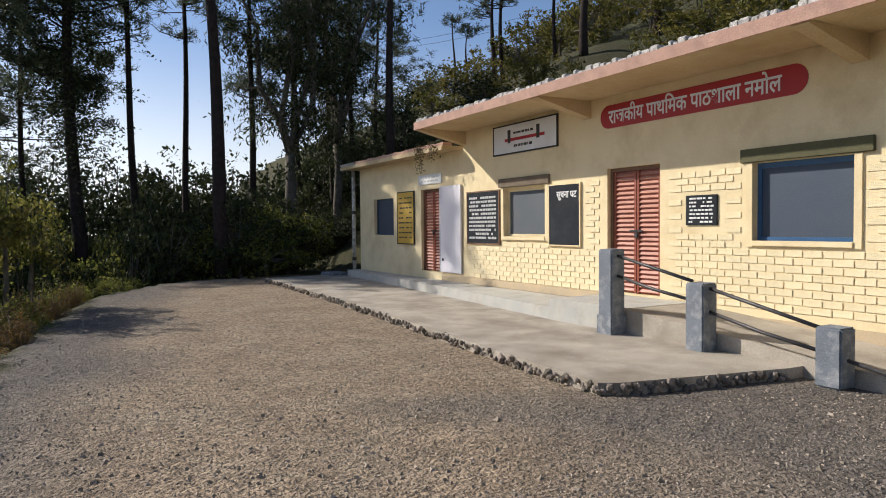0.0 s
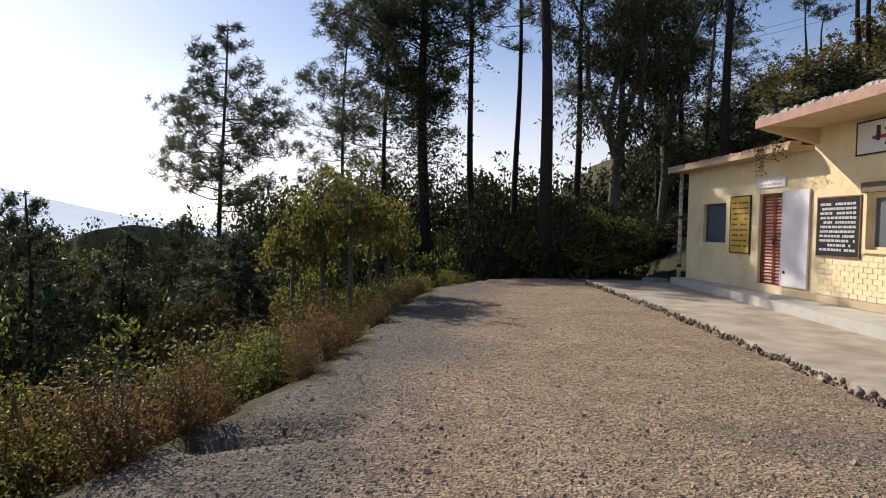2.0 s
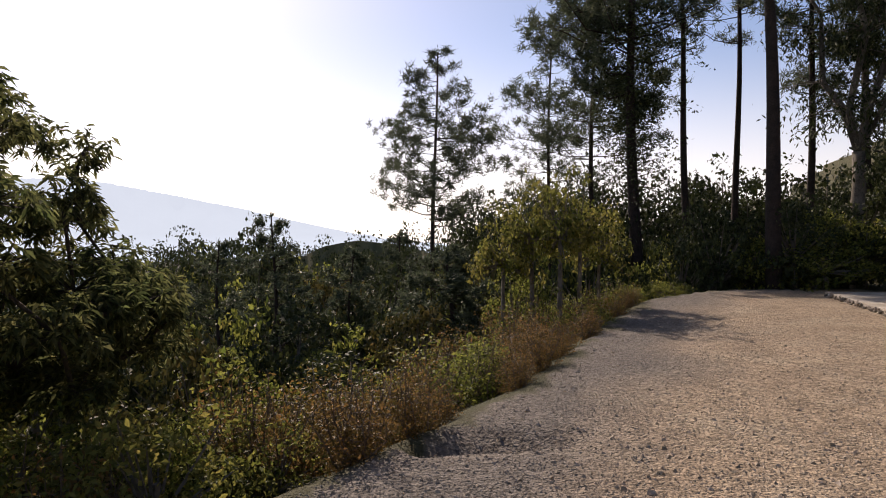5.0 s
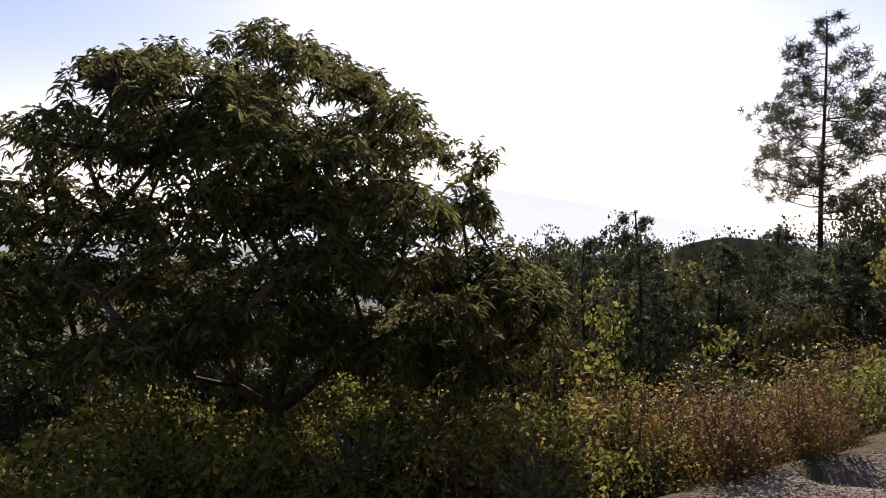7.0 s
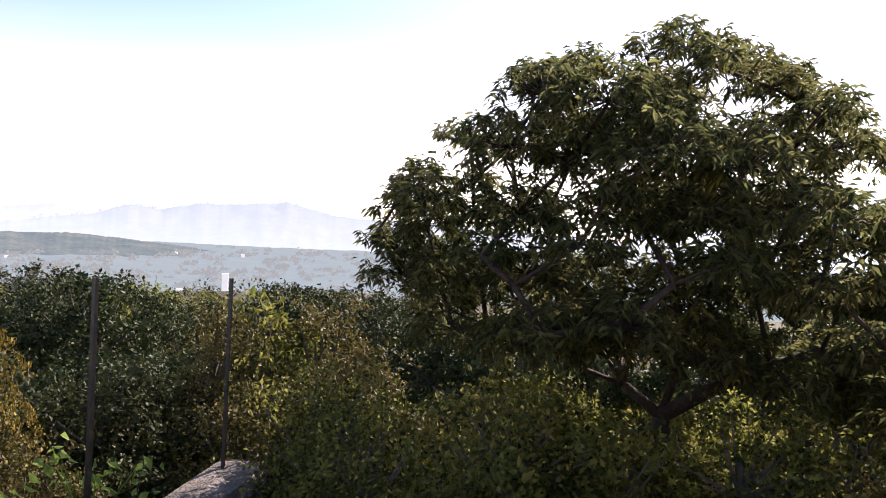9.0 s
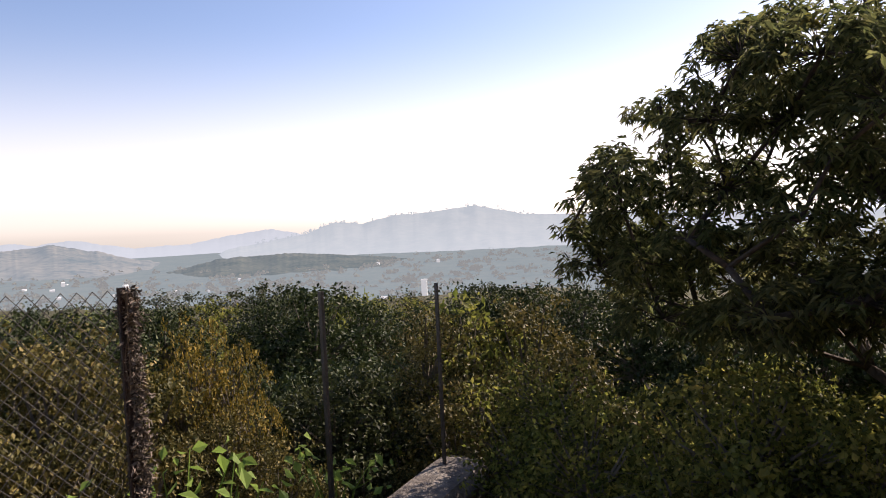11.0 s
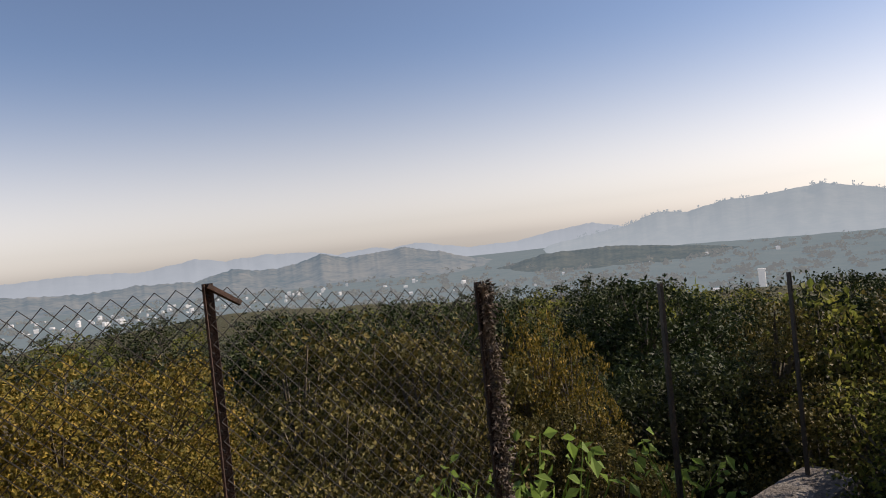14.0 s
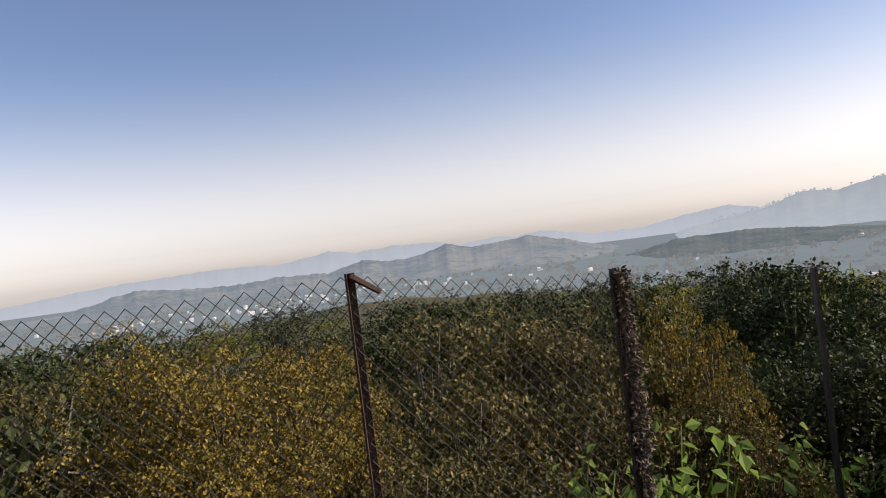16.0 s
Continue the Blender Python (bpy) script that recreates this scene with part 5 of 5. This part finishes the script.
# shrubs beyond the fence
for az, d, el, w, kinds in ((148, 5.6, -2.6, 1.5, K_YELT), (142, 5.8, -4.2, 1.3, K_YELT), (153.5, 5.7, -3.0, 1.3, K_YELT), (144.5, 5.0, -9, 1.3, K_YELT), (150.5, 4.9, -9.5, 1.3, K_YELT), (138.5, 5.6, -10.5, 1.1, K_YELT), (160, 6.6, -4.6, 1.8, K_OLIVE), (157, 5.4, -12, 1.3, K_OLIVE), (165, 6.0, -6.0, 1.8, K_NEAR),
                            (131.5, 6.8, -4.6, 1.9, K_OLIVE), (126, 7.2, -4.8, 2.1, K_OLIVE), (121, 6.6, -5.4, 1.9, K_OLIVE), (129, 5.2, -10, 1.5, K_OLIVE), (122, 5.4, -11.5, 1.5, K_OLIVE), (116.5, 6.4, -7.0, 1.6, K_OLIVE), (117, 5.4, -13.5, 1.4, K_OLIVE), (134, 4.4, -15, 1.3, K_OLIVE), (126, 4.5, -16, 1.3, K_OLIVE),
                            (109.3, 6.2, -12.5, 0.9, K_OLIVE), (113, 6.0, -14, 0.9, K_OLIVE), (106, 6.0, -15, 1.2, K_OLIVE),
                            (93.5, 8.6, -6.0, 1.5, K_OLIVE), (89.5, 8.8, -5.4, 1.9, K_NEAR), (85, 8.5, -5.4, 2.0, K_OLIVE), (91, 7.2, -13, 1.6, K_OLIVE), (86.5, 7.0, -11.5, 1.8, K_OLIVE), (97, 7.6, -17, 1.4, K_BUSH), (82, 7.2, -9, 1.9, K_OLIVE), (80, 6.4, -14.5, 1.6, K_OLIVE)):
    x, y, _ = polar(az, d)
    top = height_at(el, d)
    h = w * rb.uniform(1.15, 1.35)
    place(rb.choice(kinds), x, y, top - h * 0.93, w * 1.15, h, rb.uniform(0, 6.28))

# shrubs added with very dark leaves to imitate deep shade in the hollow
K_HOLLOW = crown_kind(158, "hollow_shrub", "shrub whose very dark leaves imitate the hollow's shade", L_DARK, 46, 20, 4, 0.036, "hollow shrubs", "bush")
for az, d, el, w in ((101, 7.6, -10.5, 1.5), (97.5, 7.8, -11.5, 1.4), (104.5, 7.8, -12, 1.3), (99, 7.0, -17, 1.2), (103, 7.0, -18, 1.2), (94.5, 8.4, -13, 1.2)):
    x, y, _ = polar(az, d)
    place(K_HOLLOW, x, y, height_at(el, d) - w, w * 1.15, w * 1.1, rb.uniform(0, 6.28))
K_SAP = crown_kind(140, "yellow_sapling", "slender sapling with sparse bright yellow leaves", L_YELLOW, 34, 9, 6, 0.03, "yellow saplings")
for az, d, el, w in ((110.8, 7.0, -4.3, 1.0), (109.0, 6.8, -7.0, 0.8), (112.8, 6.6, -7.5, 0.8), (107.5, 6.4, -11.0, 0.7)):
    x, y, _ = polar(az, d)
    top = height_at(el, d)
    h = w * 1.9
    place(K_SAP, x, y, top - h * 0.9, w, h, rb.uniform(0, 6.28))

# ---- distance ----
def ridge(name, d, az0, az1, crest, rough, material, label, depth=0.3, seed=0.0, low=-95):
    """A long wooded slope: a crest rising and falling along the azimuth, running down towards the valley."""
    cols, rows_ = 560, 12
    ca, ce = [c[0] for c in crest], [c[1] for c in crest]
    verts, faces = [], []
    for i in range(cols + 1):
        az = az0 + (az1 - az0) * i / cols
        el = float(np.interp(az, ca, ce))
        el += rough * (noise.noise(Vector((az * 0.9, seed, 0))) + 0.6 * noise.noise(Vector((az * 3.1, seed, 4))) + 0.35 * abs(noise.noise(Vector((az * 11, seed, 9)))) + 0.12 * abs(noise.noise(Vector((az * 34, seed, 2)))))
        top = height_at(el, d)
        for j in range(rows_ + 1):
            u = j / rows_
            dd = d * (1 - depth * u) * (1 + 0.03 * noise.noise(Vector((az * 0.8, u * 3, seed))) * (u > 0))
            z = top + (low - top) * (u ** 0.8)
            verts.append(polar(az, dd, z))
    for i in range(cols):
        for j in range(rows_):
            a = i * (rows_ + 1) + j
            faces.append((a, a + 1, a + rows_ + 2, a + rows_ + 1))
    tagged(raw(name, verts, faces, material, smooth=True), label, "hill", kind="structure")


# hill and valley colours glow by themselves to imitate pale and blue haze
H_PALE = haze_glow_mat("far_hills_haze_glow", (0.03, 0.034, 0.04), (0.04, 0.044, 0.05), (0.50, 0.60, 0.72), 0.60, 0.004)
H_BIG = haze_glow_mat("hazy_big_hill", (0.03, 0.032, 0.03), (0.055, 0.052, 0.046), (0.50, 0.62, 0.74), 0.54, 0.006)
H_MID = haze_glow_mat("hazy_mid_hills", (0.012, 0.016, 0.014), (0.11, 0.09, 0.065), (0.31, 0.43, 0.55), 0.40, 0.008)
H_NEAR = haze_glow_mat("hazy_near_spur", (0.01, 0.016, 0.012), (0.07, 0.066, 0.045), (0.27, 0.38, 0.48), 0.27, 0.02)
H_VALLEY = haze_glow_mat("hazy_valley", (0.03, 0.034, 0.026), (0.055, 0.054, 0.04), (0.32, 0.45, 0.56), 0.36, 0.02)
H_BLUE = haze_glow_mat("far_mountain_haze_glow", (0.03, 0.04, 0.05), (0.04, 0.05, 0.06), (0.64, 0.78, 0.95), 0.9, 0.003)
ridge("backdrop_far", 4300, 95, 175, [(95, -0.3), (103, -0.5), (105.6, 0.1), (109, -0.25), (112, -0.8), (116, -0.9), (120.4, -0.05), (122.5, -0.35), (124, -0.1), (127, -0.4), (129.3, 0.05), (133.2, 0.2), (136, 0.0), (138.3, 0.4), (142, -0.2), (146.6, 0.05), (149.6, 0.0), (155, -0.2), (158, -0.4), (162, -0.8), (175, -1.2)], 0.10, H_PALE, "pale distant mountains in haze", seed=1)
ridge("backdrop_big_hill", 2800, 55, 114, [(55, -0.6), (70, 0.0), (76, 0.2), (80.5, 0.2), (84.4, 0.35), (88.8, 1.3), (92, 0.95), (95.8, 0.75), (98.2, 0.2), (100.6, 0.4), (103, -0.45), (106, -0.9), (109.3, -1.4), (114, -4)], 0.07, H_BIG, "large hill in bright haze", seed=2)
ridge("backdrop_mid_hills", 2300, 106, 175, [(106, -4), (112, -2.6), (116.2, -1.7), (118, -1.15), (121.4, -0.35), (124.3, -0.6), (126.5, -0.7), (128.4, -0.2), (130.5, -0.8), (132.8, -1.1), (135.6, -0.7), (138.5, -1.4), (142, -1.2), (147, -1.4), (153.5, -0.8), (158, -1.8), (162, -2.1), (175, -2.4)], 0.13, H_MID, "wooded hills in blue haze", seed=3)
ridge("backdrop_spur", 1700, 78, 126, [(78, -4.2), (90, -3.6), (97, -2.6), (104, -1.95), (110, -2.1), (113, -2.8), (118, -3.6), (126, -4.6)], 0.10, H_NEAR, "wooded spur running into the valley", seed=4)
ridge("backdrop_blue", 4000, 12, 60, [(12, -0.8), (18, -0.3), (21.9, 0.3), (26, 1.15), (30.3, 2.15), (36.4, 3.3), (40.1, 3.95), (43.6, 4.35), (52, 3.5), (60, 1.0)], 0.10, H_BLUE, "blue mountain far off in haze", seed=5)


M_KNOLL = mat("dry_grass_knoll", (0.16, 0.13, 0.06), (0.10, 0.10, 0.045), rough=0.95, scale=0.3, fine=3, bump=0.3)
ridge("knoll", 105, 10, 31, [(10, -6), (14, -1.8), (18, -0.7), (21.5, -0.35), (24, -0.8), (27, -2.2), (31, -7)], 0.05, M_KNOLL, "dry grassy knoll among the trees", 0.25, 6.0, -18)


def valley():
    verts, faces = [], []
    cols, rows_ = 150, 14
    for i in range(cols + 1):
        az = 40 + 150 * i / cols
        for j in range(rows_ + 1):
            d = 250 * (3000 / 250) ** (j / rows_)
            verts.append(polar(az, d, -85 + 5 * noise.noise(Vector((az * 0.15, d / 300, 2)))))
    for i in range(cols):
        for j in range(rows_):
            a = i * (rows_ + 1) + j
            faces.append((a, a + 1, a + rows_ + 2, a + rows_ + 1))
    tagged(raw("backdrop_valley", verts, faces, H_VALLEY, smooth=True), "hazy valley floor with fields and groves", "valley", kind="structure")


valley()


def far_groves():
    """Groves on the valley floor and trees on the ridges, too far to tell apart."""
    rng = np.random.default_rng(77)
    c = []
    for i in range(2600):
        az, d = rng.uniform(60, 172), 430 * (1900 / 430) ** rng.random()
        r = rng.uniform(2.5, 6)
        p = np.array(polar(az, d, -86 + r * 0.6))
        if noise.noise(Vector((az * 0.3, d / 200, 0))) > -0.15:
            c.extend(p + rng.normal(0, 1, (7, 3)) * r * np.array((0.8, 0.8, 0.45)))
    v, f = leaves(rng, c, 3, 1.2, 6.0, 0, 0.9)
    # emission stands in for the air's haze over the groves
    m = haze_glow_mat("hazy_groves", (0.035, 0.042, 0.028), (0.06, 0.06, 0.035), (0.42, 0.48, 0.54), 0.32, 0.01)
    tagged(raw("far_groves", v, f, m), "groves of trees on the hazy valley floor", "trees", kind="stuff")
    c = []
    for d, azs, el in ((2790, np.linspace(99, 107, 26), None), (2790, rng.uniform(83, 99, 30), None)):
        for az in azs:
            e = float(np.interp(az, [84.4, 88.8, 92, 95.8, 98.2, 100.6, 103, 106, 109.3], [0.35, 1.3, 0.95, 0.75, 0.2, 0.4, -0.45, -0.9, -1.4]))
            p = np.array(polar(az + rng.normal(0, 0.2), d, height_at(e + 0.05, d)))
            c.extend(p + rng.normal(0, 1, (5, 3)) * np.array((3.5, 3.5, 3)))
    v, f = leaves(rng, c, 3, 1.5, 6.0, 0, 0.9)
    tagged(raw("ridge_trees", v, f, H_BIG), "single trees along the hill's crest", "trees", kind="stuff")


far_groves()


def town():
    rng = random.Random(12)
    # house and tower surfaces glow a little, imitating haze in front of them
    m = haze_glow_mat("hazy_house_wall", (0.36, 0.35, 0.33), (0.28, 0.27, 0.26), (0.5, 0.55, 0.6), 0.45, 0.2)
    m2 = haze_glow_mat("hazy_house_roof", (0.42, 0.43, 0.45), (0.3, 0.28, 0.26), (0.5, 0.55, 0.6), 0.45, 0.2)
    first = None
    for i in range(110):
        az = rng.gauss(144, 9) if i < 92 else rng.uniform(84, 124)
        d = rng.uniform(1250, 1600) if i < 92 else rng.uniform(700, 1500)
        x, y, _ = polar(az, d)
        s = rng.uniform(0.35, 0.75)
        if first is None:
            first = thing("house", "small pale house in the hazy valley town", "house", "valley houses")
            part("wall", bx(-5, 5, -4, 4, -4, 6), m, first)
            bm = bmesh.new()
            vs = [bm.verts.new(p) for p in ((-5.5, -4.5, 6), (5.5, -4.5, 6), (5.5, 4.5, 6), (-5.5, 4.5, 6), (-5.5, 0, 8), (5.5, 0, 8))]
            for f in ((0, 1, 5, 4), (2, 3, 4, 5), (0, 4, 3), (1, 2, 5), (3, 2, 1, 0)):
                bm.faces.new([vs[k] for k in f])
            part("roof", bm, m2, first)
            first.matrix_world = scale_pose(x, y, -84, s, s, rng.uniform(0, 3))
        else:
            copy_thing(first, scale_pose(x, y, -87 + rng.uniform(0, 5), s, s * rng.uniform(0.8, 1.3), rng.uniform(0, 3)) @ Matrix.Diagonal((*[1 / k for k in first.scale], 1)))
    t = thing("tower", "grey concrete tower among valley trees", "tower")
    x, y, _ = polar(93.3, 620)
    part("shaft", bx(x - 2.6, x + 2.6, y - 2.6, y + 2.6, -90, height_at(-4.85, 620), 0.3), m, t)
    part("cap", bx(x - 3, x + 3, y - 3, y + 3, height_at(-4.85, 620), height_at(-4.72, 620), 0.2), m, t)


town()

# ---- small things in the yard ----
def gravel_stones():
    rng = np.random.default_rng(3)
    n = 34000
    r = 2.6 * (16 / 2.6) ** rng.random(n)
    a = rng.uniform(radians(-62), radians(26), n)
    x, y = -r * np.sin(a), r * np.cos(a)
    ok = [(-0.15 < (xx - edge_x(yy)) and not (yy > 4.3 and xx > 4.3) and xx < 6.6) for xx, yy in zip(x, y)]
    x, y = x[ok], y[ok]
    m = len(x)
    s = rng.gamma(1.5, 0.0032, m) + 0.004
    tet = np.array([(1, 0.1, -0.4), (-0.5, 0.9, -0.4), (-0.6, -0.8, -0.4), (0.5, 0.4, 0.55), (-0.45, -0.1, 0.7)])
    ang = rng.uniform(0, 6.28, m)
    ca, sa_ = np.cos(ang), np.sin(ang)
    v = np.empty((m, 5, 3))
    sx = rng.uniform(0.7, 1.3, (m, 1))
    v[:, :, 0] = x[:, None] + (tet[:, 0] * ca[:, None] * sx - tet[:, 1] * sa_[:, None]) * s[:, None]
    v[:, :, 1] = y[:, None] + (tet[:, 0] * sa_[:, None] * sx + tet[:, 1] * ca[:, None]) * s[:, None]
    z = np.array([ground_z(xx, yy) for xx, yy in zip(x, y)])
    v[:, :, 2] = z[:, None] + tet[:, 2] * s[:, None] * 0.8 + s[:, None] * 0.2
    f = np.array([(0, 1, 3), (1, 4, 3), (1, 2, 4), (2, 0, 3), (2, 3, 4)])
    faces = (np.arange(m)[:, None, None] * 5 + f[None]).reshape(-1, 3)
    tagged(raw("gravel_stones", v.reshape(-1, 3), faces, M_GRAVEL), "loose brown and grey gravel chips", "gravel", kind="stuff")


gravel_stones()


def blue_drum():
    x, y, _ = polar(-15.6, 27.2)
    d = thing("blue_drum", "dark blue plastic drum standing beside a tree", "drum")
    v, f = [], []
    z = ground_z(x, y)
    tube(v, f, [(x, y, z - 0.05), (x, y, z + 0.1), (x, y, z + 0.12), (x, y, z + 0.75), (x, y, z + 0.77), (x, y, z + 1.35)], [0.26, 0.27, 0.285, 0.285, 0.27, 0.26], 18)
    raw("body", v, f, mat("dark_blue_plastic", (0.015, 0.03, 0.07), (0.012, 0.022, 0.05), rough=0.4), d, smooth=True)
    v, f = [], []
    tube(v, f, [(x, y, z + 1.35), (x, y, z + 1.4)], [0.27, 0.27], 18)
    raw("lid", v, f, M_SHUTTER, d)


blue_drum()


def creeper_at_eaves():
    rng = np.random.default_rng(41)
    t = thing("eaves_creeper", "dry creeper hanging from the eaves", "creeper")
    v, f, cen = [], [], []
    for k in range(14):
        y0 = rng.uniform(13.6, 14.7)
        z0 = 3.5
        ln = rng.uniform(0.15, 0.6)
        pts = [(7.58 + rng.normal(0, 0.02), y0 + rng.normal(0, 0.03), z0 - ln * u) for u in np.linspace(0, 1, 5)]
        tube(v, f, pts, [0.005] * 5, 3)
        cen.extend(pts)
    raw("stem_system", v, f, M_TWIG, t)
    nv, nf = leaves(rng, cen, 4, 0.04, 0.06, 0.6, 0.5)
    raw("foliage", nv, nf, L_OLIVE, t)


creeper_at_eaves()


def cables():
    for k, (a, b) in enumerate(((17.2, 15.6), (16.6, 15.2), (13.8, 13.0))):
        p0, p1 = polar(-52, 48, height_at(a + 3, 48)), polar(-19, 52, height_at(b - 1.5, 52))
        v, f = [], []
        pts = [tuple(np.array(p0) + (np.array(p1) - np.array(p0)) * u - np.array((0, 0, 1.2 * 4 * u * (1 - u)))) for u in np.linspace(0, 1, 16)]
        tube(v, f, pts, [0.012] * 16, 4)
        c = thing("power_cable", "thin power cable slung above the hillside", "cable", "cables")
        raw("wire", v, f, M_STEEL, c)


cables()


def bricks():
    """Painted bricks standing proud of their joints over the lower front wall."""
    gaps = [(a - 0.13, b + 0.13, c - 0.1, d + 0.25) for a, b, c, d in OPEN_MAIN] + [(9.33, 10.27, 1.19, 2.4), (11.84, 13.2, 1.18, 2.4), (6.47, 7.11, 1.53, 2.06)]
    rng = random.Random(9)
    me = {}
    far = bmesh.new()
    count = 0
    todo = []
    row = 0
    z = 0.47
    while z < 2.34:
        y = 3.4 + (0.125 if row % 2 else 0)
        while y < 13.0:
            y2 = y + 0.236
            if not any(y2 > g[0] and y < g[1] and z + 0.08 > g[2] and z < g[3] for g in gaps):
                todo.append((y, y2, z))
            y += 0.25
        z += 0.1
        row += 1
    todo.sort(key=lambda q: q[0])
    shared = None
    for y, y2, z in todo:
        if count < 300:
            if shared is None:
                bm = bx(-0.012, 0.0, 0.0, 0.236, 0.0, 0.084, 0.004)
                shared = bpy.data.meshes.new("brick")
                bm.to_mesh(shared)
                bm.free()
                shared.materials.append(M_BRICK)
            ob = new("brick", shared)
            ob.location = (X0 + rng.uniform(-0.002, 0.003), y + rng.uniform(-0.004, 0.004), z + rng.uniform(-0.003, 0.003))
            ob.parent = wall_main
            count += 1
        else:
            k = rng.uniform(-0.002, 0.003)
            box(far, X0 - 0.012 + k, X0 + k, y + rng.uniform(-0.004, 0.004), y2, z + rng.uniform(-0.003, 0.003), z + 0.084)
    ob = part("bricks_beyond", far, M_BRICKS, wall_main)
    tagged(ob, kind="stuff")


bricks()
